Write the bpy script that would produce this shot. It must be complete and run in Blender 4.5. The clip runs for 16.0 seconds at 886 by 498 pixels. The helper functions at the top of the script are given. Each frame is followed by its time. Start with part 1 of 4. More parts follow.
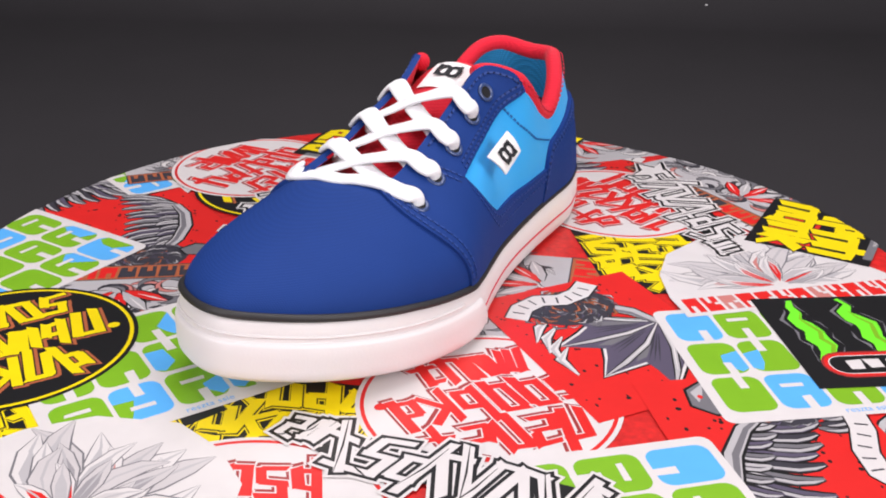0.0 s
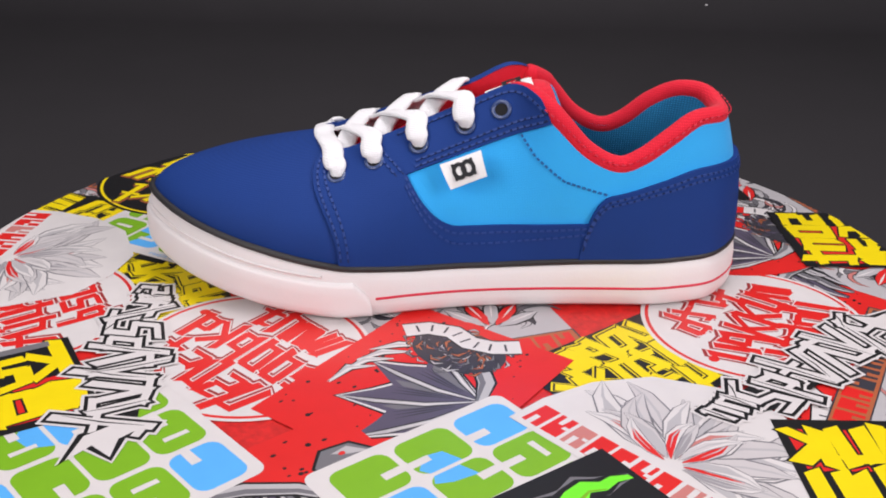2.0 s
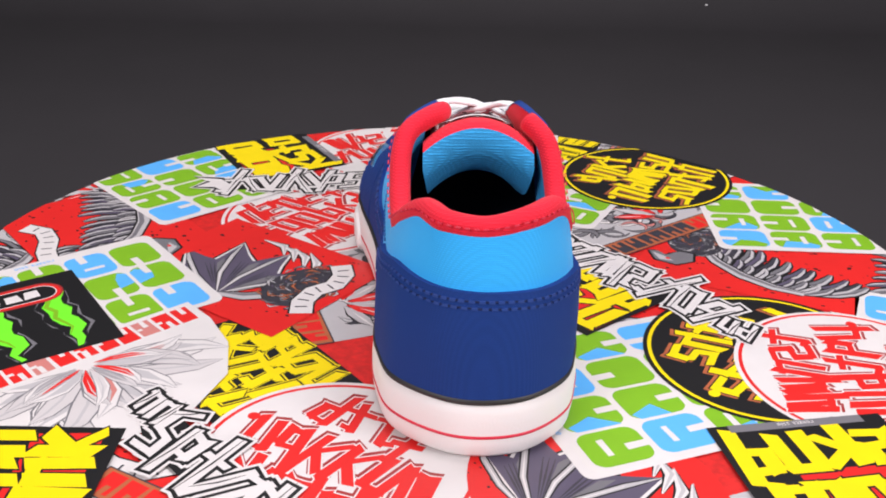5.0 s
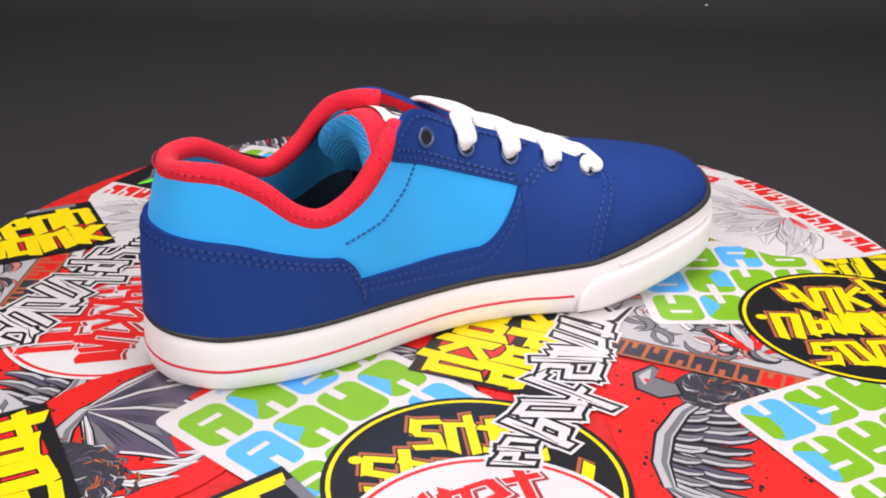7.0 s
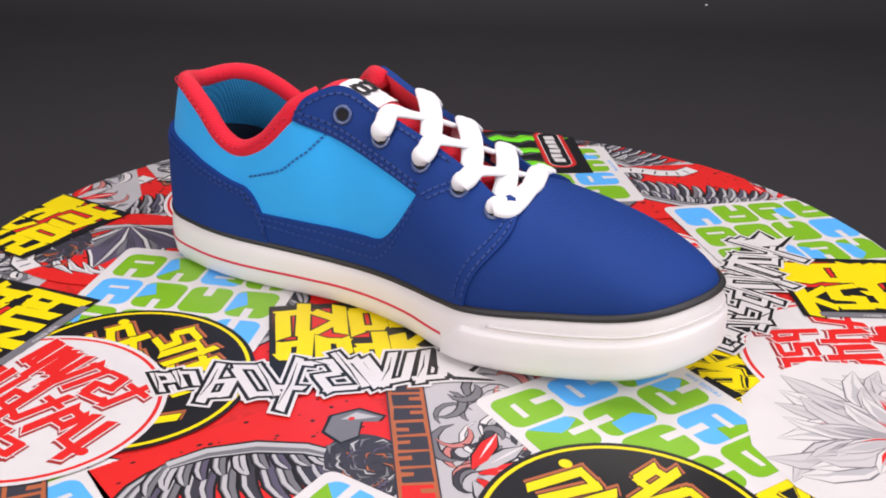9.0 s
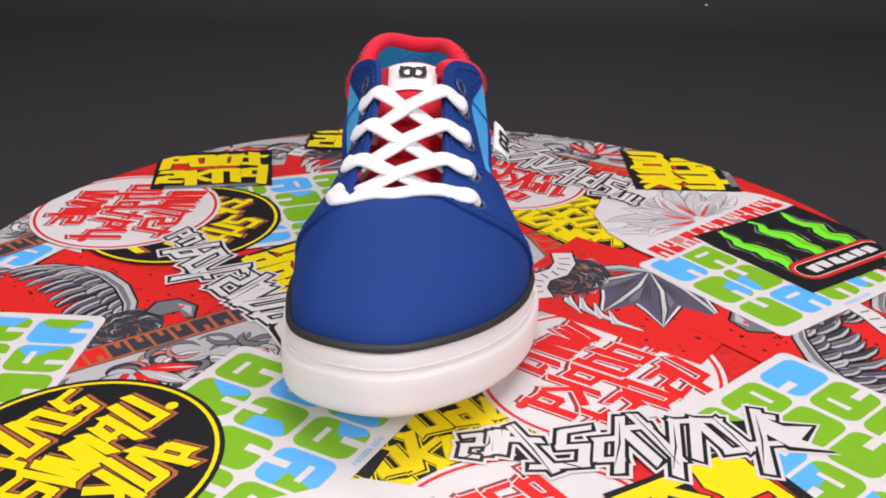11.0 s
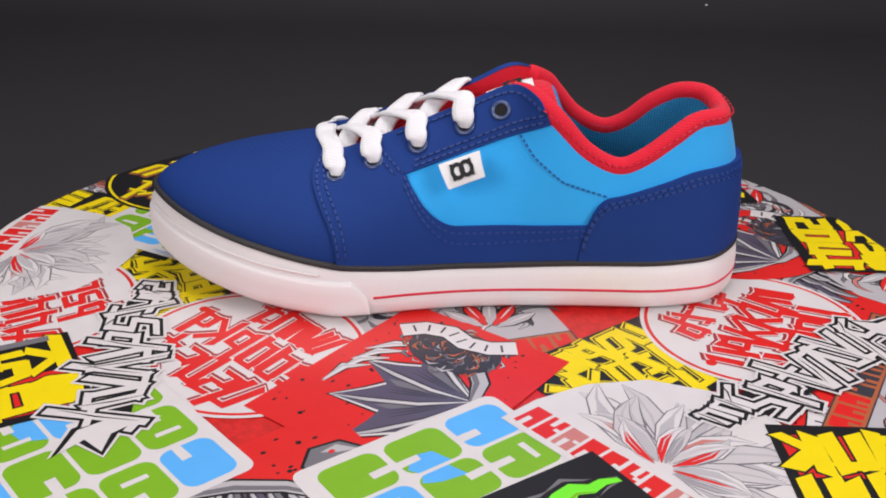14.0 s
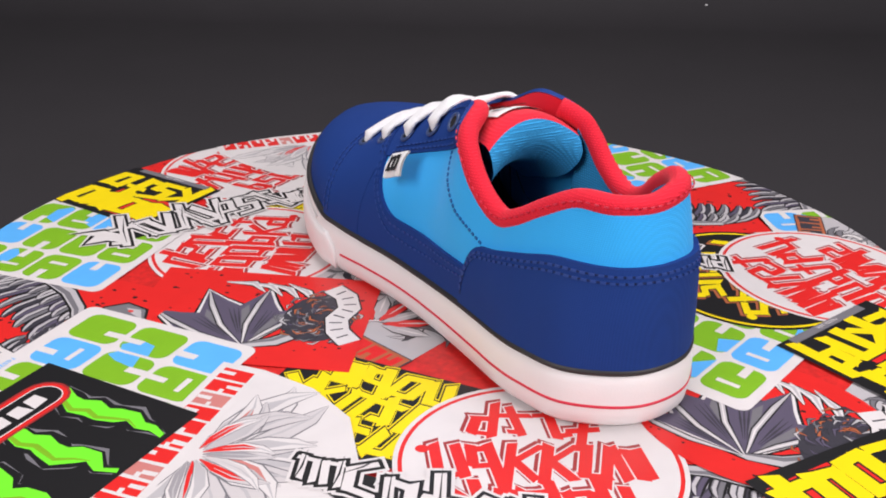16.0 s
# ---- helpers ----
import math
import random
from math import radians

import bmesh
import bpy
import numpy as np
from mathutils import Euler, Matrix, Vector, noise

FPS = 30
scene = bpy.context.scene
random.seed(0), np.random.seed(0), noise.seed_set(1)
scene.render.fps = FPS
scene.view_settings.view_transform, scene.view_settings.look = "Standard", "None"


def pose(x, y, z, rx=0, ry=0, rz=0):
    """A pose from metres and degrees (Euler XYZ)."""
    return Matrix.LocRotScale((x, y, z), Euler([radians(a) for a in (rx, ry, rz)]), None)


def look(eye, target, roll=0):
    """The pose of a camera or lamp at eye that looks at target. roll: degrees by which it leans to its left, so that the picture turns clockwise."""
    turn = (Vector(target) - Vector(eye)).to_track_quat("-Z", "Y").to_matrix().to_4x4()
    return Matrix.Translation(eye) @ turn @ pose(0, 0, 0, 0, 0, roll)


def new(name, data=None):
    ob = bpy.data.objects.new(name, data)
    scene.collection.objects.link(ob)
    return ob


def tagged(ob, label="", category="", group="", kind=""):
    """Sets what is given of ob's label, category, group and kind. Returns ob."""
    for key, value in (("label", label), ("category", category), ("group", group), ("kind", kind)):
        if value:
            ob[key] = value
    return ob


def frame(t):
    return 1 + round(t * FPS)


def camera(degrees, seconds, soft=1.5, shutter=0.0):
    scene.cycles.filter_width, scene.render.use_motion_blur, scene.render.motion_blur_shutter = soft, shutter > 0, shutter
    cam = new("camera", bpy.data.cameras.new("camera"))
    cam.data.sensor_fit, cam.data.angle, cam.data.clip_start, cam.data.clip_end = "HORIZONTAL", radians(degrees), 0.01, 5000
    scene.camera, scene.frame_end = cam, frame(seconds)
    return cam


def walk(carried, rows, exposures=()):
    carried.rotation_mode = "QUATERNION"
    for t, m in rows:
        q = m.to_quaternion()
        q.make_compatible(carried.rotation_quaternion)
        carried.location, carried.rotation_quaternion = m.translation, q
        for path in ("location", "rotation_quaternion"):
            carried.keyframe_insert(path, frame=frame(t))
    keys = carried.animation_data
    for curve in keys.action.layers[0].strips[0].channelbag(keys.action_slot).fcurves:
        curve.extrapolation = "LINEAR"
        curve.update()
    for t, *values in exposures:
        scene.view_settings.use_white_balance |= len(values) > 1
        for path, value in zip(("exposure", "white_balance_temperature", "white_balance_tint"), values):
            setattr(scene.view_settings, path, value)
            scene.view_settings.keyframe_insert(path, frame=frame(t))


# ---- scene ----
# ---- camera: stands still before the turntable ----
cam = camera(47.13, 16.0, soft=1.85)
STAND = pose(0.0, -0.4873, 0.2439, 90 - 24.86, -1.0, 0.25)
walk(cam, [(0.0, STAND), (16.0, STAND)],
     exposures=[(0.0, 0.10), (0.5, 0.02), (2.0, -0.12), (3.0, -0.10), (3.5, -0.05), (4.0, 0.12), (6.5, 0.22), (8.0, 0.08), (9.0, 0.08), (11.5, 0.0), (12.0, 0.08), (12.5, 0.0), (14.0, -0.22), (15.0, -0.18), (16.0, 0.08)])

# the table and what stands on it turn steadily: degrees at the start, degrees a second
TURN_START, TURN_RATE = 0.46, -30.13


def turned(t):
    return pose(0, 0, 0, 0, 0, TURN_START + TURN_RATE * t)


# ---- light: a dark studio with two large soft lamps ----
world = bpy.data.worlds.new("studio")
scene.world = world
world.use_nodes = True
world.node_tree.nodes["Background"].inputs[0].default_value = (0.9, 0.95, 1.0, 1)
world.node_tree.nodes["Background"].inputs[1].default_value = 0.12


def softbox(name, eye, target, w, h, watts, colour):
    lamp = bpy.data.lights.new(name, "AREA")
    lamp.shape, lamp.size, lamp.size_y, lamp.energy, lamp.color = "RECTANGLE", w, h, watts, colour
    ob = new(name, lamp)
    ob.matrix_world = look(eye, target)
    return ob


softbox("softbox_above", (0.1, 0.25, 1.35), (0, 0, 0.0), 1.0, 0.9, 15.5, (1.0, 0.935, 0.965))
softbox("softbox_front", (-0.85, -1.05, 0.8), (0, 0, 0.03), 0.8, 0.8, 14.4, (1.0, 0.93, 0.96))
softbox("softbox_side", (1.05, -0.85, 0.75), (0, 0, 0.03), 0.7, 0.7, 15.0, (1.0, 0.93, 0.97))


# ---- materials ----
def nodes_of(name):
    m = bpy.data.materials.new(name)
    m.use_nodes = True
    return m, m.node_tree.nodes, m.node_tree.links, m.node_tree.nodes["Principled BSDF"]


def plain(name, colour, rough=0.5, vary=0.06, scale=60.0, bump=0.0, bump_scale=300.0, sheen=0.0, metal=0.0, coat=0.0):
    m, n, l, b = nodes_of(name)
    co = n.new("ShaderNodeTexCoord")
    big = n.new("ShaderNodeTexNoise")
    big.inputs["Scale"].default_value, big.inputs["Detail"].default_value = scale, 5
    l.new(co.outputs["Object"], big.inputs["Vector"])
    ramp = n.new("ShaderNodeMapRange")
    ramp.inputs["To Min"].default_value, ramp.inputs["To Max"].default_value = 1 - vary, 1 + vary
    l.new(big.outputs["Fac"], ramp.inputs["Value"])
    mix = n.new("ShaderNodeVectorMath")
    mix.operation = "SCALE"
    mix.inputs[0].default_value = colour
    l.new(ramp.outputs[0], mix.inputs["Scale"])
    l.new(mix.outputs[0], b.inputs["Base Color"])
    b.inputs["Roughness"].default_value, b.inputs["Metallic"].default_value = rough, metal
    b.inputs["Coat Weight"].default_value = coat
    b.inputs["Sheen Weight"].default_value = sheen
    b.inputs["Sheen Roughness"].default_value = 0.5
    if bump:
        fine = n.new("ShaderNodeTexNoise")
        fine.inputs["Scale"].default_value, fine.inputs["Detail"].default_value = bump_scale, 3
        l.new(co.outputs["Object"], fine.inputs["Vector"])
        bp = n.new("ShaderNodeBump")
        bp.inputs["Strength"].default_value, bp.inputs["Distance"].default_value = bump, 0.0006
        l.new(fine.outputs["Fac"], bp.inputs["Height"])
        l.new(bp.outputs[0], b.inputs["Normal"])
    return m


def woven(name, colour, pitch=0.0009, rough=0.85, depth=0.35, vary=0.12, sheen=0.15, lift=1.35):
    """Cloth: crossing threads by two fine waves, fuzz and slow fading."""
    m, n, l, b = nodes_of(name)
    co = n.new("ShaderNodeTexCoord")
    threads = []
    for axis in ("X", "Z"):
        w = n.new("ShaderNodeTexWave")
        w.bands_direction = axis
        w.inputs["Scale"].default_value = 0.314 / pitch
        w.inputs["Distortion"].default_value, w.inputs["Detail"].default_value, w.inputs["Detail Scale"].default_value = 1.2, 2, 2.0
        l.new(co.outputs["Object"], w.inputs["Vector"])
        threads.append(w)
    mul = n.new("ShaderNodeMath")
    mul.operation = "MULTIPLY"
    l.new(threads[0].outputs["Fac"], mul.inputs[0])
    l.new(threads[1].outputs["Fac"], mul.inputs[1])
    slow = n.new("ShaderNodeTexNoise")
    slow.inputs["Scale"].default_value, slow.inputs["Detail"].default_value = 45, 6
    l.new(co.outputs["Object"], slow.inputs["Vector"])
    fuzz = n.new("ShaderNodeTexNoise")
    fuzz.inputs["Scale"].default_value, fuzz.inputs["Detail"].default_value = 1500, 2
    l.new(co.outputs["Object"], fuzz.inputs["Vector"])
    add = n.new("ShaderNodeMath")
    add.operation = "MULTIPLY_ADD"
    add.inputs[1].default_value = 0.6
    l.new(fuzz.outputs["Fac"], add.inputs[0])
    l.new(mul.outputs[0], add.inputs[2])
    both = n.new("ShaderNodeMath")
    both.operation = "MULTIPLY_ADD"
    both.inputs[1].default_value = 0.8
    l.new(slow.outputs["Fac"], both.inputs[0])
    l.new(add.outputs[0], both.inputs[2])
    rng = n.new("ShaderNodeMapRange")
    rng.inputs["From Min"].default_value, rng.inputs["From Max"].default_value = 0.3, 1.9
    rng.inputs["To Min"].default_value, rng.inputs["To Max"].default_value = 1 - vary, 1 + vary * lift
    l.new(both.outputs[0], rng.inputs["Value"])
    mix = n.new("ShaderNodeVectorMath")
    mix.operation = "SCALE"
    mix.inputs[0].default_value = colour
    l.new(rng.outputs[0], mix.inputs["Scale"])
    l.new(mix.outputs[0], b.inputs["Base Color"])
    b.inputs["Roughness"].default_value = rough
    b.inputs["Sheen Weight"].default_value = sheen
    b.inputs["Specular IOR Level"].default_value = 0.25
    bp = n.new("ShaderNodeBump")
    bp.inputs["Strength"].default_value, bp.inputs["Distance"].default_value = depth, 0.0004
    l.new(add.outputs[0], bp.inputs["Height"])
    l.new(bp.outputs[0], b.inputs["Normal"])
    return m


NAVY = woven("navy_nubuck", (0.007, 0.038, 0.200), 0.0007, 0.75, 0.22, 0.10, 0.0)
SKY = woven("sky_blue_canvas", (0.030, 0.400, 0.860), 0.0008, 0.85, 0.3, 0.08, 0.15)
RED = woven("red_knit_binding", (0.700, 0.014, 0.036), 0.0011, 0.85, 0.45, 0.12, 0.08)
MESH = woven("blue_mesh_lining", (0.026, 0.250, 0.520), 0.0013, 0.85, 0.9, 0.35, 0.0)
LACE = woven("white_cotton_lace", (0.86, 0.86, 0.87), 0.0008, 0.9, 0.6, 0.05, 0.1, 0.8)
LABEL = woven("white_woven_label", (0.84, 0.83, 0.82), 0.0006, 0.85, 0.3, 0.04, 0.1, 0.8)
RUBBER = plain("white_rubber", (0.80, 0.765, 0.755), 0.5, 0.035, 35, 0.12, 900)
STRIPE = plain("red_rubber_stripe", (0.62, 0.018, 0.050), 0.5, 0.06, 80, 0.1, 900)
PIPING = plain("black_rubber_piping", (0.022, 0.021, 0.022), 0.55, 0.15, 90, 0.2, 700)
INK = plain("black_thread", (0.012, 0.012, 0.015), 0.8, 0.15, 200, 0.3, 1500)
THREAD = plain("navy_thread", (0.0105, 0.047, 0.235), 0.6, 0.15, 300)
# darker navy for the painted shade along stitched seams, by thread
SEAM_SHADE = {"navy_thread": plain("navy_seam_shade", (0.004, 0.016, 0.085), 0.85, 0.1, 200)}
DARK_THREAD = plain("dark_blue_thread", (0.012, 0.110, 0.330), 0.7, 0.15, 300)
EYELET = plain("navy_enamel_eyelet", (0.045, 0.075, 0.190), 0.3, 0.1, 200, coat=0.3)
HOLE_SHADE = plain("painted_hole_shade", (0.006, 0.006, 0.008), 0.9)
# dark insole foam, used too as painted shade on the lower lining
INSOLE_AND_SHADE = plain("insole_foam_and_shade", (0.012, 0.025, 0.05), 0.9, 0.2, 60)
BACKDROP = plain("black_paper", (0.0262, 0.0238, 0.0270), 0.75, 0.12, 9, 0.15, 350)
LINT = plain("white_lint", (0.7, 0.7, 0.7), 0.9)


# ---- small builders ----
def part(name, bm, material, parent=None, label="", smooth=True):
    me = bpy.data.meshes.new(name)
    bmesh.ops.recalc_face_normals(bm, faces=bm.faces)
    if smooth:
        for f in bm.faces:
            f.smooth = True
    bm.to_mesh(me)
    bm.free()
    me.materials.append(material)
    ob = new(name, me)
    if parent:
        ob.parent = parent
    if label:
        ob["label"] = label
    return ob


def spline(points, t, closed=True):
    """Catmull-Rom through points at the float index t."""
    n = len(points)
    i = int(math.floor(t))
    f = t - i
    if closed:
        a, b, c, d = (points[(i + k) % n] for k in (-1, 0, 1, 2))
    else:
        a, b, c, d = (points[min(max(i + k, 0), n - 1)] for k in (-1, 0, 1, 2))
    wa, wb, wc, wd = -f / 2 + f * f - f ** 3 / 2, 1 - 2.5 * f * f + 1.5 * f ** 3, f / 2 + 2 * f * f - 1.5 * f ** 3, f ** 3 / 2 - f * f / 2
    return np.array([wa * x + wb * y + wc * z + wd * w for x, y, z, w in zip(a, b, c, d)])


def grid_faces(bm, rows, wrap=False):
    """Quads between rows of vertices; wrap closes each row on itself."""
    for a, b in zip(rows, rows[1:]):
        n = len(a)
        for i in range(n if wrap else n - 1):
            bm.faces.new((a[i], a[(i + 1) % n], b[(i + 1) % n], b[i]))


def sweep(path, ups, profile, closed=False, caps=True):
    """A tube: profile is a list of (side, up) offsets, carried along path."""
    bm = bmesh.new()
    rows, n = [], len(path)
    for i in range(n):
        a = path[(i - 1) % n] if closed or i else path[0]
        b = path[(i + 1) % n] if closed or i < n - 1 else path[-1]
        way = (Vector(b) - Vector(a)).normalized()
        side = way.cross(Vector(ups[i])).normalized()
        up = side.cross(way).normalized()
        rows.append([bm.verts.new(Vector(path[i]) + side * p + up * q) for p, q in profile])
    grid_faces(bm, rows + ([rows[0]] if closed else []), True)
    if caps and not closed:
        bm.faces.new(rows[0])
        bm.faces.new(rows[-1])
    return bm


def oval(w, h, n=10):
    return [(w / 2 * math.cos(2 * math.pi * i / n), h / 2 * math.sin(2 * math.pi * i / n)) for i in range(n)]


def ease(x):
    x = min(max(x, 0.0), 1.0)
    return x * x * (3 - 2 * x)


# ---- the studio: black paper that rises behind the table ----
def build_studio():
    bm = bmesh.new()
    prof = [(-3.0, -0.12)] + [(-3.0 + 0.25 * i, -0.12) for i in range(1, 17)]
    prof += [(1.14 + 0.16 * math.sin(a), -0.12 + 0.16 * (1 - math.cos(a))) for a in np.linspace(0, math.pi / 2, 16)]
    prof += [(1.30, z) for z in np.linspace(0.15, 2.6, 8)]
    rows = [[bm.verts.new((x, y, z)) for x in np.linspace(-3, 3, 13)] for y, z in prof]
    grid_faces(bm, rows)
    paper = part("backdrop", bm, BACKDROP)
    tagged(paper, "seamless matte black paper backdrop and floor", "backdrop", kind="structure")


build_studio()
bm = bmesh.new()
bmesh.ops.create_icosphere(bm, subdivisions=2, radius=0.0022, matrix=Matrix.Translation((0.4392, 1.2281, -0.0925)) @ Matrix.Diagonal((1.2, 0.9, 0.7, 1)))
tagged(part("lint", bm, LINT), "tiny white speck of lint on black paper", "lint")


# ---- the turntable ----
RIM = 0.2645


def disc_bm(radius, z0, z1, bevel, n=160):
    bm = bmesh.new()
    prof = [(radius * 0.5, z0), (radius - bevel, z0), (radius, z0 + bevel), (radius, z1 - bevel), (radius - bevel, z1), (radius * 0.5, z1)]
    rows = [[bm.verts.new((r * math.cos(2 * math.pi * i / n), r * math.sin(2 * math.pi * i / n), z)) for i in range(n)] for r, z in prof]
    grid_faces(bm, rows, True)
    bm.faces.new(rows[0])
    bm.faces.new(rows[-1])
    return bm


turntable = tagged(new("turntable"), "round turntable top pasted all over with glossy graffiti stickers", "turntable")
BOARD = plain("red_printed_board", (0.60, 0.020, 0.018), 0.35, 0.5, 260)
part("board", disc_bm(RIM, -0.012, -0.0016, 0.0008), BOARD, turntable, "red board under the stickers", smooth=False)
part("drum", disc_bm(0.12, -0.12, -0.0125, 0.003, 64), PIPING, turntable, "plain black drum under the board", smooth=False)

# ---- the shoe: a wall between the sole's outline and the edge of the opening ----
FOOT = [(-.1550, -.0145), (-.1505, .0030), (-.1355, .0210), (-.1150, .0278), (-.1000, .0298), (-.0850, .0298), (-.0700, .0298),
        (-.0550, .0300), (-.0420, .0305), (-.0250, .0315), (-.0050, .0340), (.0170, .0385), (.0370, .0435), (.0550, .0455),
        (.0905, .0365), (.1210, .0195), (.1420, .0000), (.1550, -.0220), (.1495, -.0440), (.1310, -.0625), (.0950, -.0685),
        (.0570, -.0695), (.0370, -.0645), (.0170, -.0570), (-.0050, -.0525), (-.0250, -.0515), (-.0420, -.0530), (-.0550, -.0545),
        (-.0700, -.0565), (-.0850, -.0580), (-.1000, -.0580), (-.1150, -.0560), (-.1350, -.0500), (-.1505, -.0340)]
EDGE_OUTER = [(-.1410, -.0155, .0955), (-.1360, .0010, .0960), (-.1225, .0090, .0955), (-.1095, .0155, .0885), (-.0950, .0195, .0792),
              (-.0830, .0205, .0755), (-.0680, .0215, .0830), (-.0550, .0210, .0960), (-.0460, .0165, .1035), (-.0330, .0035, .1080),
              (-.0120, .0010, .0988), (.0120, .0010, .0880), (.0350, .0012, .0782), (.0500, -.0005, .0718), (.0560, -.0045, .0720),
              (.0590, -.0105, .0728), (.0600, -.0160, .0730), (.0605, -.0215, .0730)]
EDGE_INNER = [(.0605, -.0270, .0730), (.0600, -.0320, .0728), (.0590, -.0375, .0725), (.0550, -.0410, .0722), (.0400, -.0365, .0788),
              (.0150, -.0335, .0893), (-.0120, -.0320, .0993), (-.0330, -.0345, .1085), (-.0490, -.0460, .1020), (-.0570, -.0500, .0940),
              (-.0690, -.0515, .0815), (-.0840, -.0515, .0745), (-.0970, -.0510, .0785), (-.1105, -.0480, .0900), (-.1240, -.0430, .0975),
              (-.1370, -.0330, .0985)]
EDGE = EDGE_OUTER + EDGE_INNER
FOOT = [(x, y + 0.0045 * min(max((x - 0.06) / 0.09, 0), 1)) for x, y in FOOT]  # the toe swings outwards
LOOP = len(FOOT)
SEAM_OUT, SEAM_IN = 13.0, 21.0


def spring(u):
    return 0.0134 * min(max((u - 0.05) / 0.098, 0), 1.12) ** 1.6


def sole_height(u):
    """The white side wall: low under the arch, tall round the toe."""
    return float(np.interp(u, (-.150, -.110, -.070, -.025, .017, .055, .090, .130), (.0248, .0242, .0236, .0222, .0230, .0266, .0292, .0296)))


def sole_top(u):
    return sole_height(u) + spring(u)


def foot(t, inset=0.0):
    p, q = spline(FOOT, t), spline(FOOT, t + 0.02) - spline(FOOT, t - 0.02)
    q /= np.hypot(*q)
    return p + inset * np.array((q[1], -q[0]))


def crown(t):
    """How soon the wall leans over at t: low is dome-like, 1 is straight."""
    return float(np.interp(t % LOOP, (0, 3, 8, 10, 13, 17, 21, 24, 26, 31, 34), (.6, .9, .8, .5, .45, .47, .45, .5, .8, .9, .6)))


def wall(t, h):
    b = foot(t, 0.0035)
    b = np.array((b[0], b[1], sole_top(b[0])))
    top = spline(EDGE, t)
    k = math.sqrt(crown(t))
    x, z = h ** (1 / k), h ** k
    p = np.array((b[0] + (top[0] - b[0]) * x, b[1] + (top[1] - b[1]) * x, b[2] + (top[2] - b[2]) * z))
    q = spline(FOOT, t + 0.02) - spline(FOOT, t - 0.02)
    q /= np.hypot(*q)
    p[:2] += np.array((-q[1], q[0])) * 0.0018 * math.sin(math.pi * h)
    return p


def normal(t, h):
    h = min(max(h, 0.02), 0.98)
    a, b = wall(t + 0.03, h) - wall(t - 0.03, h), wall(t, h + 0.015) - wall(t, h - 0.015)
    n = np.cross(b, a)
    return n / np.linalg.norm(n)


def on(t, h, off=0.0):
    h = min(max(h, 0.0), 1.0)
    return Vector(wall(t, h) + normal(t, h) * off)


def h_at(t, z):
    b, top = sole_top(foot(t, 0.0035)[0]), spline(EDGE, t)[2]
    return min(max((z - b) / (top - b), 0), 1) ** (1 / math.sqrt(crown(t)))


WAYS = {True: np.linspace(0, 17, 400), False: np.linspace(34, 17, 400)}
REACH = {side: [foot(t)[0] for t in ts] for side, ts in WAYS.items()}


def t_at(u, outer=True):
    """Where the outline passes the length u, on the outer or the inner side."""
    return float(np.interp(u, REACH[outer], WAYS[outer]))


def nearest(p, lo, hi):
    """The (t, h) of the wall that lies closest to p."""
    t, h, dt, dh = (lo + hi) / 2, 0.65, (hi - lo) / 2, 0.35
    for _ in range(5):
        _, t, h = min((np.linalg.norm(wall(a, b) - p), a, b) for a in np.linspace(t - dt, t + dt, 9) for b in np.linspace(max(0.05, h - dh), min(1, h + dh), 9))
        dt, dh = dt / 3, dh / 3
    return t, h


def panel_bm(place, na, nb, off, thick):
    """A sheet of the wall: place(a, b) gives (t, h); its edges turn down by thick."""
    bm = bmesh.new()
    aa, bb = np.linspace(0, 1, na), np.linspace(0, 1, nb)
    aa, bb = np.concatenate(([0], aa, [1])), np.concatenate(([0], bb, [1]))
    rows = []
    for i, a in enumerate(aa):
        row = []
        for j, b in enumerate(bb):
            t, h = place(a, b)
            rim = i in (0, len(aa) - 1) or j in (0, len(bb) - 1)
            row.append(bm.verts.new(on(t, h, off - (thick if rim else 0))))
        rows.append(row)
    grid_faces(bm, rows)
    rims = {v for row in (rows[0], rows[-1]) for v in row} | {v for row in rows for v in (row[0], row[-1])}
    for e in bm.edges:
        turned = [any(v in rims for v in f.verts) for f in e.link_faces]
        if len(turned) == 2 and turned[0] != turned[1]:
            e.smooth = False
    return bm


def join(*bms):
    out = bms[0]
    for other in bms[1:]:
        me = bpy.data.meshes.new("tmp")
        other.to_mesh(me)
        other.free()
        out.from_mesh(me)
        bpy.data.meshes.remove(me)
    return out


def box_at(bm, m, sx, sy, sz):
    bmesh.ops.create_cube(bm, size=1, matrix=m @ Matrix.Diagonal((sx, sy, sz, 1)))


def stitches(name, points, ups, material, parent, length=0.0023, gap=0.0034, wide=0.0010):
    """Short raised threads along a line."""
    bm = bmesh.new()
    pts = [Vector(p) for p in points]
    run = 0.0
    for i in range(len(pts) - 1):
        d = (pts[i + 1] - pts[i]).length
        run += d
        if run < gap:
            continue
        run = 0.0
        way = (pts[i + 1] - pts[i]).normalized()
        up = Vector(ups[i]).normalized()
        side = up.cross(way).normalized()
        up = way.cross(side)
        m = Matrix((way, side, up)).transposed().to_4x4()
        m.translation = pts[i]
        box_at(bm, m, length, wide, wide * 0.9)
    return part(name, bm, material, parent, smooth=False)


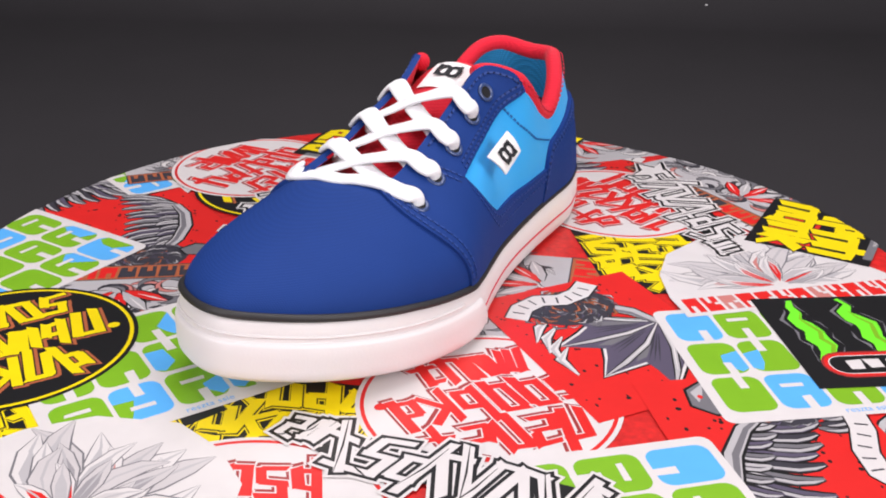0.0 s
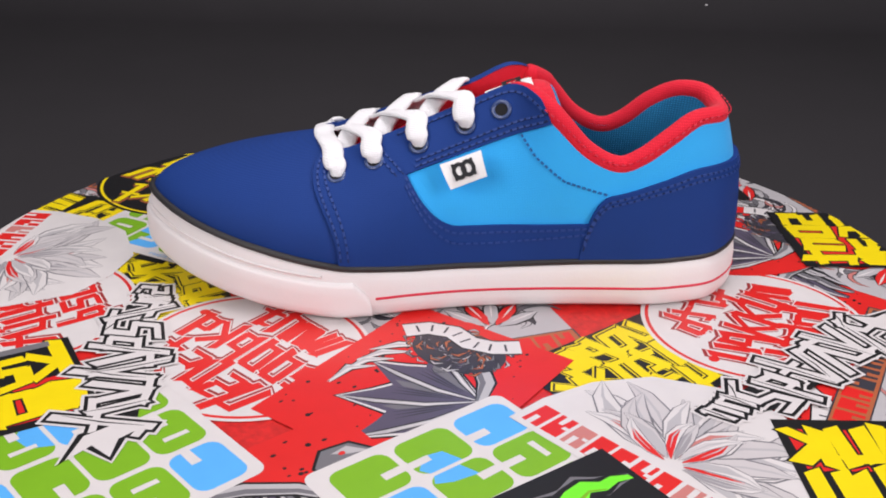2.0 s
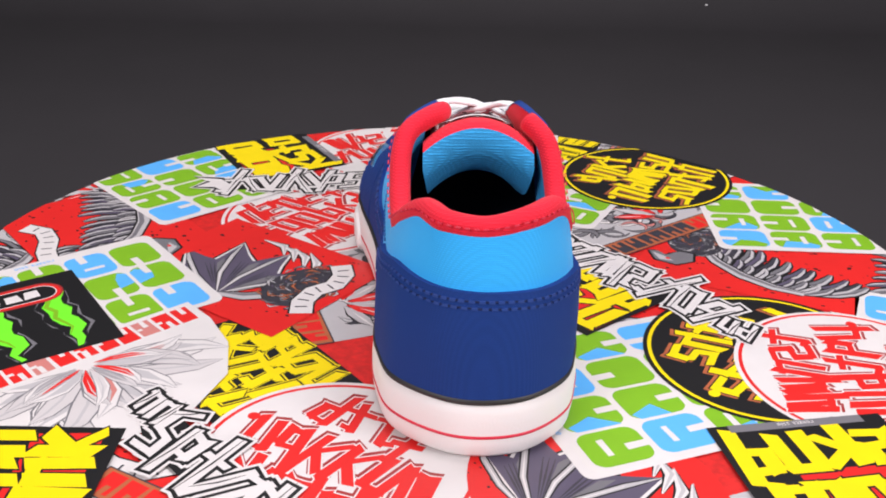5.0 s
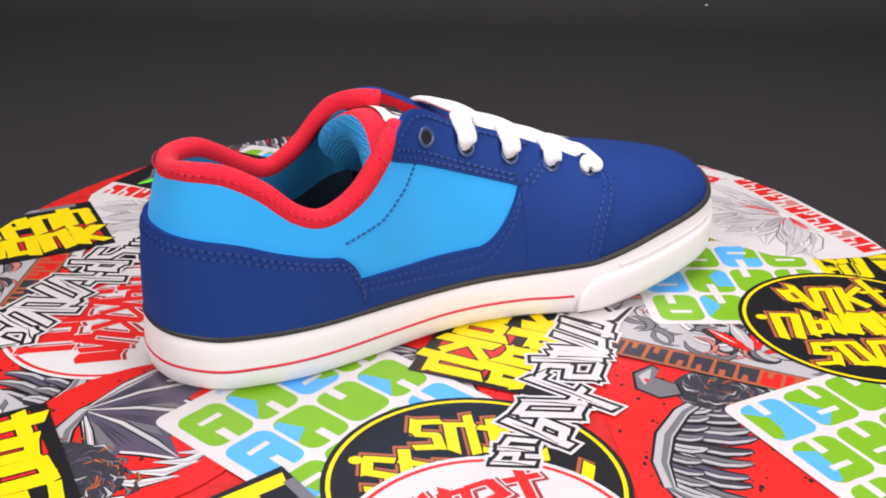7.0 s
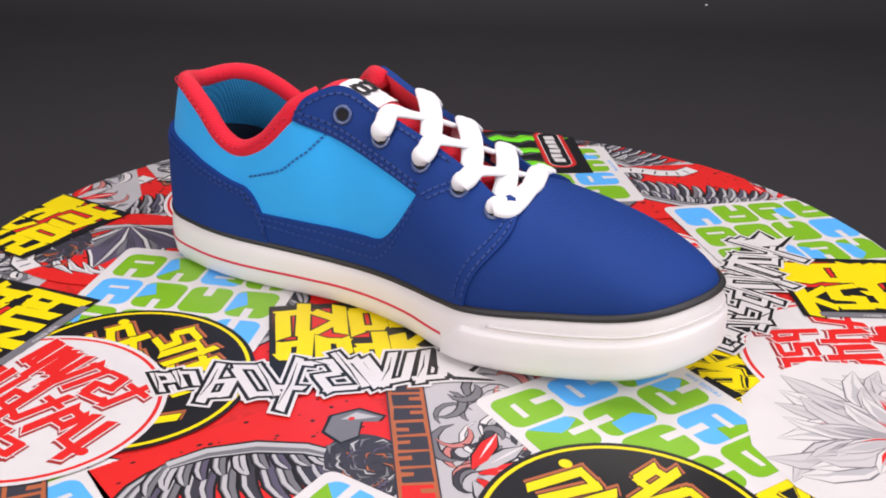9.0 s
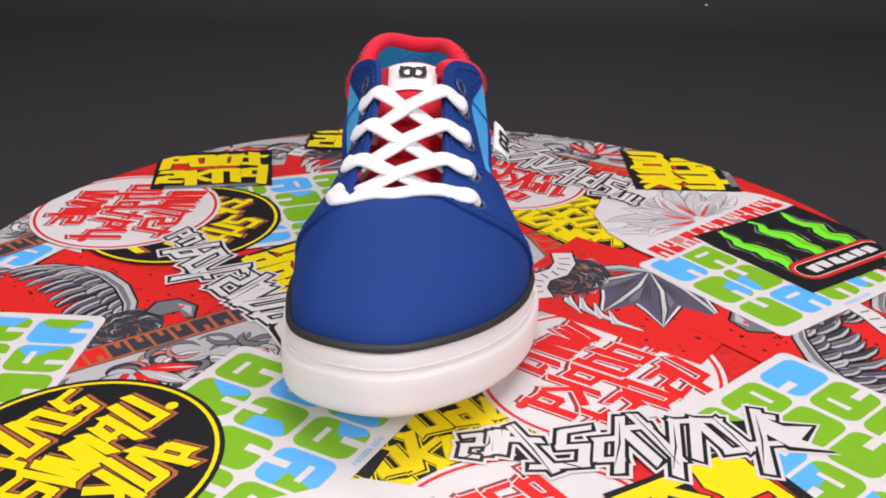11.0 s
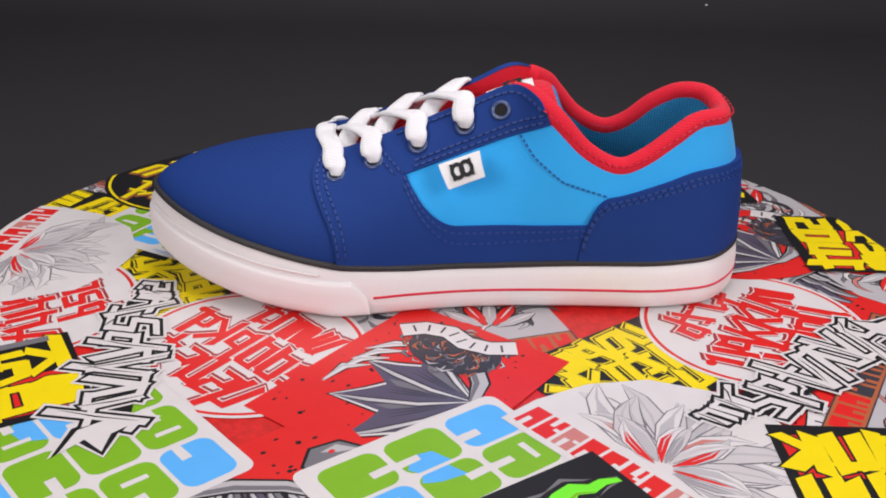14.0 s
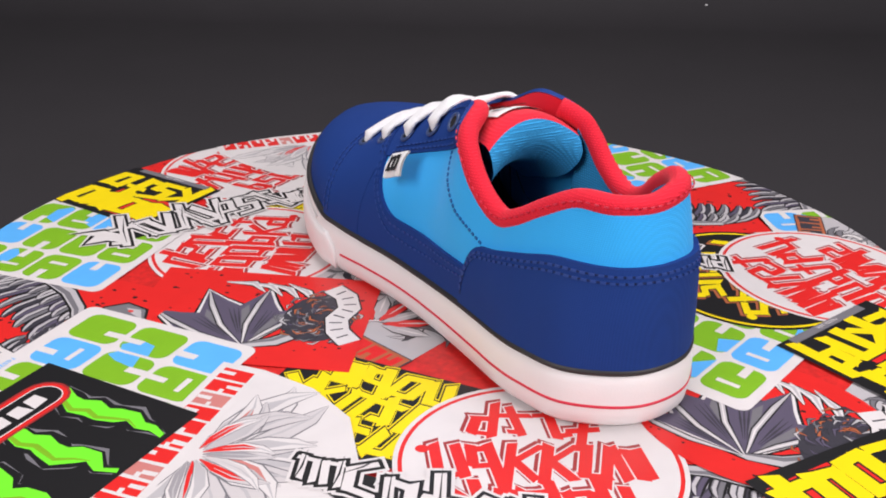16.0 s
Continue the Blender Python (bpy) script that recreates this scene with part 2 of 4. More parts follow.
def seam_line(name, place, off, material, parent, n=160, **more):
    line = [place(i / n) for i in range(n + 1)]
    wide = more.get("wide", 0.0010)
    # thin dark strip under the threads, painted shade of the seam
    if material.name in SEAM_SHADE:
        shade_strip = sweep([on(t, h, off - 0.0003) for t, h in line], [normal(t, h) for t, h in line], oval(wide * 1.15, 0.0005, 6))
        part("seam_shade", shade_strip, SEAM_SHADE[material.name], parent)
    return stitches(name, [on(t, h, off) for t, h in line], [normal(t, h) for t, h in line], material, parent, **more)


def logo_bars(bm, m, w, h):
    """Two interlocked rings with outer bars."""
    n = 18
    for sx in (-1, 1):
        rows = []
        for f in (1.0, 0.52):
            rows.append([bm.verts.new(m @ Vector((sx * 0.21 * w + 0.34 * w * f * math.cos(2 * math.pi * i / n) * (1 if f == 1 else 0.9), 0.52 * h * f * math.sin(2 * math.pi * i / n), 0.0001 * sx))) for i in range(n)])
        grid_faces(bm, rows, True)
        box_at(bm, m @ Matrix.Translation((sx * 0.44 * w, 0, 0.0002)), 0.13 * w, 1.0 * h, 0.0003)


def shoe_sole(shoe):
    n = 300
    ts = [LOOP * i / n for i in range(n)]
    prof = [(.006, .0), (.0022, .0003), (.0008, .0022), (.0, .008), (.0, .017), (.0004, .0215), (.0014, .0250), (.0030, .0266), (.010, .0266)]
    bm = bmesh.new()
    rows = []
    for inset, z in prof:
        row = []
        for t in ts:
            p = foot(t, inset)
            row.append(bm.verts.new((p[0], p[1], z * sole_height(p[0]) / 0.0268 + spring(p[0]))))
        rows.append(row)
    grid_faces(bm, rows, True)
    for row in (rows[0], rows[-1]):
        half = n // 2
        # close by bridging the outer side to the inner side
        for i in range(1, half):
            a, b, c, d = row[i], row[i + 1] if i + 1 <= half else row[half], row[(n - i - 1) % n], row[n - i]
            if len({a, b, c, d}) == 4:
                bm.faces.new((a, b, c, d))
    part("midsole", bm, RUBBER, shoe, "white rubber cupsole side wall")

    # toe bumper, a proud rubber band with rounded ends and fine upright ribs
    bm = bmesh.new()
    t0, t1, m = t_at(0.036), t_at(0.043, False), 260
    rows = []
    for i in range(m + 1):
        t = t0 + (t1 - t0) * i / m
        near = min(i, m - i) / m
        top = 0.006 + 0.0145 * min(1, math.sqrt(min(1, near / 0.055)) if near < 0.055 else 1)
        rib = 0.00022 * (i % 2)
        row = []
        for inset, f in ((.004, .0), (-.0004, .02), (-.0017, .12), (-.0019 - rib, .3), (-.0019 - rib, .6), (-.0017 - rib, .86), (-.0008, .97), (.003, 1.0)):
            p = foot(t, inset)
            row.append(bm.verts.new((p[0], p[1], 0.0012 + (top - 0.0012) * f + spring(p[0]))))
        rows.append(row)
    grid_faces(bm, rows)
    bm.faces.new(rows[0])
    bm.faces.new(rows[-1])
    part("toe_bumper", bm, RUBBER, shoe, "ribbed white rubber toe bumper")

    # thin bead above the bumper
    path = [(*foot(t, 0.0000), 0.0226 + spring(foot(t)[0])) for t in np.linspace(t_at(0.06), t_at(0.066, False), 120)]
    part("bead", sweep(path, [(0, 0, 1)] * len(path), oval(.0012, .0014, 6)), RUBBER, shoe)

    # red line from bumper round the heel to bumper
    a, b = t_at(0.041, False), LOOP + t_at(0.034)
    line = [foot(t, 0.0001) for t in np.linspace(a, b, 260)]
    path = [(p[0], p[1], 0.0103 + spring(p[0])) for p in line]
    part("red_stripe", sweep(path, [(0, 0, 1)] * len(path), oval(.0009, .0016, 8)), STRIPE, shoe, "thin red line round the sole")

    path = [(*foot(t, 0.0022), sole_top(foot(t)[0]) + 0.0010) for t in ts]
    part("piping", sweep(path, [(0, 0, 1)] * n, oval(.0036, .0034, 10), closed=True), PIPING, shoe, "black rubber line between sole and upper")


def shoe_upper(shoe):
    back0, back1 = SEAM_IN - 0.3, LOOP + SEAM_OUT + 0.3
    part("quarter_lining", panel_bm(lambda a, b: (back0 + (back1 - back0) * a, b * 0.972), 200, 26, 0.0, 0.0008), SKY, shoe, "sky blue canvas side")
    part("vamp", panel_bm(lambda a, b: (SEAM_OUT - 0.6 + (SEAM_IN - SEAM_OUT + 1.2) * a, b), 90, 34, 0.0004, 0.002), NAVY, shoe, "navy blue toe piece")

    for outer in (True, False):
        # u along the outline to t, on this side of the shoe
        tt = (lambda u: t_at(u, True)) if outer else (lambda u: t_at(u, False))
        seam = SEAM_OUT if outer else SEAM_IN
        seam_at = lambda h, seam=seam, way=1 if outer else -1: seam + way * (-0.15 + 1.35 * h ** 1.5)
        corner_u, back_u = 0.0215 if outer else 0.0180, -0.082
        low = 0.0440 if outer else 0.0408
        z_low = lambda u: low + 0.0005 * math.sin(u * 60) + (0.0670 - low) * max(0, (u + 0.006) / (corner_u + 0.006)) ** 1.9
        z_high = lambda u: 0.0670 + (corner_u - u) * 0.385

        def strip(a, b):
            u = back_u + (corner_u - back_u) * a
            t = tt(u)
            return t, h_at(t, z_low(u)) * b

        tc = tt(corner_u)
        hc = h_at(tc, 0.0670)
        t_top = tt(0.0365)

        def front(a, b):
            rear = tc if b < hc else tc + (t_top - tc) * ((b - hc) / (1 - hc))
            return rear + (seam_at(b) - rear) * a, b * (0.995 if a < 0.8 else 0.995 - 0.04 * ((a - 0.8) / 0.2) ** 2)

        def eyestay(a, b):
            u = -0.047 + (0.0400 + 0.047) * a
            t = tt(u)
            lo = h_at(t, z_high(u)) if u < corner_u else hc - (u - corner_u) * 3
            hi = 1.0 - 0.10 * max(0, 1 - a / 0.10) ** 2
            return t, lo + (hi - lo) * b

        bm = join(panel_bm(strip, 70, 14, 0.0018, 0.0021), panel_bm(front, 26, 30, 0.0020, 0.0024))
        part("quarter_panel", bm, NAVY, shoe, "navy blue side panel with double stitching")
        part("eyestay", panel_bm(eyestay, 50, 16, 0.0013, 0.0030), NAVY, shoe, "navy blue lace facing")
        part("eyestay_lining", panel_bm(lambda a, b: ((tt(-0.05) + (tt(0.05) - tt(-0.05)) * a), 0.62 + 0.372 * b), 40, 10, -0.0018, -0.0015), RED, shoe, "red facing lining")

        # stitching
        seam_line("stitching", lambda a: (strip(a, 1)[0], strip(a, 1)[1] - 0.035), 0.0018, THREAD, shoe, 260)
        seam_line("stitching", lambda a: (strip(a, 1)[0], strip(a, 1)[1] - 0.085), 0.0018, THREAD, shoe, 260)
        sgn = 1 if outer else -1
        for back in (0.06, 0.26):
            seam_line("stitching", lambda a: (seam_at(0.03 + 0.87 * a) - sgn * back, 0.03 + 0.87 * a), 0.0021, THREAD, shoe, 160)
        for back in (0.05, 0.2):
            seam_line("stitching", lambda a: (front(0, hc + (1 - hc) * a)[0] + sgn * back, hc + (0.97 - hc) * a), 0.0021, THREAD, shoe, 100)
        for rise in (0.03, 0.075):
            seam_line("stitching", lambda a: (eyestay(0.02 + 0.72 * a, 0)[0], eyestay(0.02 + 0.72 * a, 0)[1] + rise), 0.0016, THREAD, shoe, 160)
        seam_line("stitching", lambda a: (eyestay(0.05 + 0.8 * a, 1)[0], eyestay(0.05 + 0.8 * a, 1)[1] - 0.05), 0.0016, THREAD, shoe, 200)
        # curved dark stitch across the canvas
        us, zs = (-0.0300, -0.0400, -0.0570, -0.0790), (0.0875, 0.0770, 0.0660, 0.0590)
        seam_line("stitching", lambda a: (tt(float(np.interp(a, (0, .25, .6, 1), us))), h_at(tt(float(np.interp(a, (0, .25, .6, 1), us))), float(np.interp(a, (0, .25, .6, 1), zs)))),
                  0.0002, DARK_THREAD, shoe, 160, length=0.0016, gap=0.0026)

    # heel counter
    ca, cb = t_at(-0.066, False), LOOP + t_at(-0.066)

    def counter(a, b):
        t = ca + (cb - ca) * a
        u = foot(t)[0]
        z = 0.0580 + 0.0125 * ease((-0.075 - u) / 0.06) if u < -0.075 else 0.0580
        z -= 0.004 * ease((0.47 - a) / 0.25)
        rise = min(1.0, max(0.0, min(a, 1 - a)) / 0.085)
        top = h_at(t, z) * (0.04 + 0.96 * (1 - (1 - rise) ** 2.2) ** 0.8)
        return t, top * b

    part("heel_counter", panel_bm(counter, 110, 20, 0.0024, 0.0030), NAVY, shoe, "navy blue heel piece")
    for drop in (0.05, 0.09):
        seam_line("stitching", lambda a: (counter(0.01 + 0.98 * a, 1)[0], max(0.01, counter(0.01 + 0.98 * a, 1)[1] - drop)), 0.0026, THREAD, shoe, 420)

    # padded collar
    ts = np.linspace(25.5, LOOP + 9.1, 160)
    path = [Vector(wall(t, 1.0)) + Vector((0, 0, -0.0030)) - Vector(normal(t, 0.9)) * 0.0028 for t in ts]
    part("collar_binding", sweep(path, [normal(t, 0.9) for t in ts], oval(.0098, .0092, 14)), RED, shoe, "padded red knit collar edge")
    seam_line("stitching", lambda a: (26.6 + (LOOP + 8 - 26.6) * a, 0.955), 0.0020, STRIPE, shoe, 420, length=0.0018, wide=0.0006)

    def lining(a, b):
        t = 26.2 + (LOOP + 8.4 - 26.2) * a
        return t, 0.98 - 0.50 * b

    part("collar_lining", panel_bm(lining, 120, 22, -0.0075, -0.002), MESH, shoe, "blue mesh lining inside the collar")

    # lower part of the lining, its dark colour stands for the shade inside
    part("shaded_lower_lining", panel_bm(lambda a, b: (lining(a, 0)[0], 0.485 - 0.42 * b), 120, 12, -0.0078, -0.002), INSOLE_AND_SHADE, shoe, "lining deep in the shoe, coloured dark for the shade inside")

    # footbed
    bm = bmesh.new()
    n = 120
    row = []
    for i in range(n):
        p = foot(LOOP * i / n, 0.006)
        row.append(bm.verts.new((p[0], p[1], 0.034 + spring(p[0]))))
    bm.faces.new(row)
    part("insole", bm, INSOLE_AND_SHADE, shoe, smooth=False)


TONGUE_LINE = [(.078, -.0215, .0660), (.036, -.0180, .0745), (.000, -.0162, .0880), (-.025, -.0155, .0985), (-.042, -.0155, .1040),
               (-.0515, -.0155, .1030), (-.0560, -.0155, .0965), (-.0540, -.0155, .0890), (-.0420, -.0155, .0790), (-.0150, -.0155, .0700)]


def tongue_at(a, b):
    p = spline(TONGUE_LINE, a, closed=False)
    half = float(np.interp(a, (0, 1, 2, 4, 6, 9), (.026, .0245, .0235, .0245, .0245, .021)))
    return Vector((p[0] - 0.004 * b * b, p[1] + half * b, p[2] - 0.0105 * b * b))


def tongue_sheet(a0, a1, na):
    bm = bmesh.new()
    grid_faces(bm, [[bm.verts.new(tongue_at(a, b)) for b in np.linspace(-1, 1, 22)] for a in np.linspace(a0, a1, na)])
    return bm


def shoe_tongue(shoe):
    tongue = part("tongue", tongue_sheet(0, 5.15, 50), RED, shoe, "red padded tongue")
    part("tongue_lining", tongue_sheet(5.15, 9, 36), MESH, tongue, "blue mesh tongue lining")
    bm = bmesh.new()
    up = Vector((0.0, 0, 0.0012))
    rows = [[bm.verts.new(tongue_at(a, b) + up) for b in np.linspace(-.52, .52, 12)] for a in np.linspace(2.75, 4.05, 14)]
    grid_faces(bm, rows)
    label = part("tongue_label", bm, LABEL, tongue, "white woven label with a black emblem")
    mid, ahead, aside = tongue_at(3.4, 0), tongue_at(3.8, 0) - tongue_at(3.0, 0), Vector((0, 1, 0))
    ahead.normalize()
    m = Matrix((-aside, -ahead, aside.cross(ahead))).transposed().to_4x4()
    m.translation = mid + up * 1.35
    if m.to_3x3().determinant() < 0:
        m = m @ Matrix.Diagonal((1, 1, -1, 1))
    bm = bmesh.new()
    logo_bars(bm, m, 0.0135, 0.0100)
    part("emblem", bm, INK, tongue, "black block emblem", smooth=False)


EYES_OUT = [(.0530, .0148, .0610), (.0344, .0134, .0692), (.0134, .0118, .0785), (-.0090, .0100, .0885), (-.0262, .0090, .0965)]
EYES_IN = [(.0568, -.0462, .0668), (.0374, -.0445, .0742), (.0155, -.0420, .0812), (-.0078, -.0406, .0886), (-.0292, -.0396, .0960)]


def shoe_laces(shoe):
    spots = {}
    for side, eyes, lo, hi in (("out", EYES_OUT, 7, 14), ("in", EYES_IN, 20, 28)):
        for k, p in enumerate(eyes):
            t, h = nearest(np.array(p), lo, hi)
            n = Vector(normal(t, h))
            c = on(t, h, 0.0019)
            spots[side, k] = (t, h, c, n)
            turn = n.to_track_quat("Z", "Y").to_matrix().to_4x4()
            turn.translation = c
            bm = bmesh.new()
            ring = []
            for i in range(20):
                a = 2 * math.pi * i / 20
                ring.append([bm.verts.new(turn @ Vector(((.0040 + .0010 * math.cos(q)) * math.cos(a), (.0040 + .0010 * math.cos(q)) * math.sin(a), .0008 * math.sin(q))))
                             for q in np.linspace(0, 2 * math.pi, 8, endpoint=False)])
            grid_faces(bm, ring + [ring[0]], True)
            eyelet = part("eyelet", bm, EYELET, shoe, "navy enamelled eyelet")
            # flat black disc in the ring, painted as the shade of an open hole
            bm = bmesh.new()
            bmesh.ops.create_circle(bm, cap_ends=True, segments=16, radius=0.0034, matrix=turn @ Matrix.Translation((0, 0, 0.0002)))
            part("eyelet_hole_shade", bm, HOLE_SHADE, eyelet, smooth=False)

    def lace(a, b, lift, under, bow=0.004):
        """From the hole of eyelet a over the facing and the tongue to the other side; under: it dives below the facing near b."""
        ta, ha, ca, na = spots[a]
        tb, hb, cb, nb = spots[b]
        ea, eb = on(ta, 1.0, 0.0), on(tb, 1.0, 0.0)
        mid = (ea + eb) / 2
        z = max(ea.z, eb.z) * 0.5 + min(ea.z, eb.z) * 0.5
        pts = [ca - na * 0.001, ca + na * 0.0024 + (ea - ca) * 0.18, ca + na * 0.0030 + (ea - ca) * 0.55, ea + Vector((0, 0, 0.0022 + lift * 0.4)),
               ea * 0.72 + eb * 0.28 + Vector((0, 0, 0.0018 + lift)), mid + Vector((0, 0, 0.0014 + lift)), ea * 0.3 + eb * 0.7 + Vector((0, 0, 0.0004 + lift * 0.4))]
        ups = [na, na, na, (na + Vector((0, 0, 1.2))).normalized(), Vector((0, 0, 1)), Vector((0, 0, 1)), Vector((0, 0, 1))]
        if under:
            pts += [eb + Vector((0, 0, -0.0032)), eb + (cb - eb) * 0.5 - nb * 0.007]
            ups += [(nb + Vector((0, 0, 1))).normalized(), nb]
        else:
            pts[-1] = ea * 0.28 + eb * 0.72 + Vector((0, 0, 0.0018 + lift))
            pts += [eb + Vector((0, 0, 0.0022)), cb + nb * 0.0030 + (eb - cb) * 0.55, cb + nb * 0.0024 + (eb - cb) * 0.18, cb - nb * 0.001]
            ups += [(nb + Vector((0, 0, 1.2))).normalized(), nb, nb, nb]
        for i in range(2, len(pts) - 2):
            pts[i] = pts[i] + Vector((bow * math.sin(math.pi * (i - 1) / (len(pts) - 2)), 0, -bow * 0.4 * math.sin(math.pi * (i - 1) / (len(pts) - 2))))
        m = 6 * (len(pts) - 1)
        path = [Vector(spline(pts, i / 6, closed=False)) for i in range(m + 1)]
        upv = [Vector(spline(ups, i / 6, closed=False)) for i in range(m + 1)]
        prof = [(-.0053, 0), (-.0048, .0010), (-.0025, .0015), (0, .0014), (.0025, .0015), (.0048, .0010), (.0053, 0), (.0048, -.0009), (0, -.0012), (-.0048, -.0009)]
        bm = bmesh.new()
        rows = []
        for i in range(m + 1):
            p, q = path[max(i - 1, 0)], path[min(i + 1, m)]
            way = (q - p).normalized()
            side = way.cross(upv[i]).normalized()
            up = side.cross(way)
            pinch = 0.55 + 0.45 * ease(i / 9) if under else 0.55 + 0.45 * ease(min(i, m - i) / 9)
            rows.append([bm.verts.new(path[i] + side * s * pinch + up * z2 * (1.5 - 0.5 * pinch)) for s, z2 in prof])
        grid_faces(bm, rows, True)
        bm.faces.new(rows[0])
        bm.faces.new(rows[-1])
        part("lace", bm, LACE, shoe, "flat white cotton lace")

    lace(("out", 0), ("in", 0), 0.0030, False, 0.009)
    for k in range(3):
        lace(("in", k + 1), ("out", k), 0.0006, True)
        lace(("out", k + 1), ("in", k), 0.0026, True)


def shoe_tag(shoe):
    """The flag label on the outer side, sewn under the facing."""
    a, b, c, d = (Vector(p) for p in ((.0034, .0258, .0740), (-.0159, .0268, .0820), (-.0188, .0335, .0715), (-.0018, .0338, .0645)))
    bm = bmesh.new()
    out = (b - a).cross(d - a).normalized()
    if out.y < 0:
        out = -out
    at = lambda x, y: (a * (1 - x) + b * x) * (1 - y) + (d * (1 - x) + c * x) * y + out * (0.0012 * math.sin(math.pi * y))
    for s in (0, 0.0008):
        rows = [[bm.verts.new(at(x, y) + out * s) for x in np.linspace(0, 1, 8)] for y in np.linspace(0, 1, 8)]
        grid_faces(bm, rows)
    tag = part("side_label", bm, LABEL, shoe, "white woven side label with a black emblem")
    xx = ((b - a) + (c - d)).normalized()
    yy = out.cross(xx)
    m = Matrix((xx, yy, out)).transposed().to_4x4()
    m.translation = at(0.5, 0.5) + out * 0.0011
    bm = bmesh.new()
    logo_bars(bm, m, 0.0105, 0.0085)
    part("emblem", bm, INK, tag, "black block emblem", smooth=False)


def build_sneaker():
    shoe = tagged(new("sneaker"), "navy and sky blue skate shoe, white laces, red collar, white sole", "shoe")
    shoe_sole(shoe)
    shoe_upper(shoe)
    shoe_tongue(shoe)
    shoe_laces(shoe)
    shoe_tag(shoe)
    shoe.scale = (1.012, 1.012, 1.005)
    return shoe


sneaker = build_sneaker()


# ---- stickers: thin printed sheets that overlap all over the board ----
def gloss(name, colour, rough=0.32, vary=0.07):
    return plain(name, colour, rough, vary, 70, 0.05, 240)


PRINT = {"white": gloss("print_white", (0.665, 0.635, 0.625)), "red": gloss("print_red", (0.68, 0.020, 0.018)), "black": gloss("print_black", (0.012, 0.012, 0.013)),
         "yellow": gloss("print_yellow", (0.84, 0.66, 0.004)), "green": gloss("print_green", (0.20, 0.44, 0.018)), "blue": gloss("print_blue", (0.10, 0.42, 0.86)),
         "grey": gloss("print_grey", (0.17, 0.165, 0.18)), "silver": gloss("print_silver", (0.46, 0.445, 0.455)), "dark": gloss("print_dark", (0.045, 0.043, 0.055)),
         "lime": gloss("print_lime", (0.17, 0.80, 0.03)), "rust": gloss("print_rust", (0.42, 0.12, 0.05)), "violet": gloss("print_violet", (0.10, 0.085, 0.13)),
         "pink": gloss("print_pale_red", (0.55, 0.20, 0.18)), "steel": gloss("print_steel", (0.32, 0.305, 0.32)), "pale": gloss("print_pale_grey", (0.56, 0.53, 0.53)), "wine": gloss("print_wine", (0.33, 0.03, 0.03))}


def rect(x, y, w, h, jag=0.0, rnd=None):
    pts = [(x - w / 2, y - h / 2), (x + w / 2, y - h / 2), (x + w / 2, y + h / 2), (x - w / 2, y + h / 2)]
    return [(px + rnd.uniform(-jag, jag), py + rnd.uniform(-jag, jag)) for px, py in pts] if rnd else pts


def soft_rect(x, y, w, h, r, n=5):
    pts = []
    for cx, cy, a0 in ((w / 2 - r, h / 2 - r, 0), (-w / 2 + r, h / 2 - r, 90), (-w / 2 + r, -h / 2 + r, 180), (w / 2 - r, -h / 2 + r, 270)):
        for i in range(n):
            a = math.radians(a0 + 90 * i / (n - 1))
            pts.append((x + cx + r * math.cos(a), y + cy + r * math.sin(a)))
    return pts


def ellipse(x, y, rx, ry, n=48):
    return [(x + rx * math.cos(2 * math.pi * i / n), y + ry * math.sin(2 * math.pi * i / n)) for i in range(n)]


def band(points, w0, w1):
    """A stroke that swells from w0 at its ends to w1 in its middle."""
    left, right, n = [], [], len(points)
    for i, (x, y) in enumerate(points):
        ax, ay = points[max(i - 1, 0)]
        bx, by = points[min(i + 1, n - 1)]
        d = math.hypot(bx - ax, by - ay) or 1
        w = (w0 + (w1 - w0) * math.sin(math.pi * i / (n - 1))) / 2
        left.append((x - (by - ay) / d * w, y + (bx - ax) / d * w))
        right.append((x + (by - ay) / d * w, y - (bx - ax) / d * w))
    return left + right[::-1]


def swell(poly, m):
    """The outline grown by m, for shadows and borders of small shapes."""
    cx, cy = sum(p[0] for p in poly) / len(poly), sum(p[1] for p in poly) / len(poly)
    out = []
    for x, y in poly:
        d = math.hypot(x - cx, y - cy) or 1
        out.append((x + (x - cx) / d * m * 1.3, y + (y - cy) / d * m * 1.3))
    return out


def sprayed(x0, y0, w, h, n, rnd, slant=0.15, fat=0.30):
    """A row of n sprayed marks, each a list of fat strokes with cut ends: plain shapes, no lettering."""
    marks, cw = [], w / n
    for i in range(n):
        cx, tall = x0 + cw * (i + 0.5), h * rnd.uniform(0.9, 1.12)
        strokes = [list(s) for s in MARKS[rnd.randrange(len(MARKS))]]
        grow, flip, drop = rnd.random(), rnd.choice((-1, 1)), rnd.choice((-1, 1))
        mark = []
        for k, (ax, ay, bx, by) in enumerate(strokes):
            if k == 0 and grow < 0.35:
                by *= 1.45
            at = lambda px, py: (cx + (flip * px + rnd.uniform(-.05, .05)) * cw + slant * py * tall, y0 + (drop * py + rnd.uniform(-.04, .04)) * tall)
            (ax, ay), (bx, by) = at(ax, ay), at(bx, by)
            d = math.hypot(bx - ax, by - ay) or 1
            ux, uy = (bx - ax) / d, (by - ay) / d
            wide = fat * cw * rnd.uniform(0.9, 1.15) * (1.0 if abs(uy) > abs(ux) else 0.72)
            cut = rnd.uniform(-0.35, 0.35) * wide
            mark.append((ax, ay, bx, by, ux, uy, wide, cut))
        marks.append(mark)
    return marks


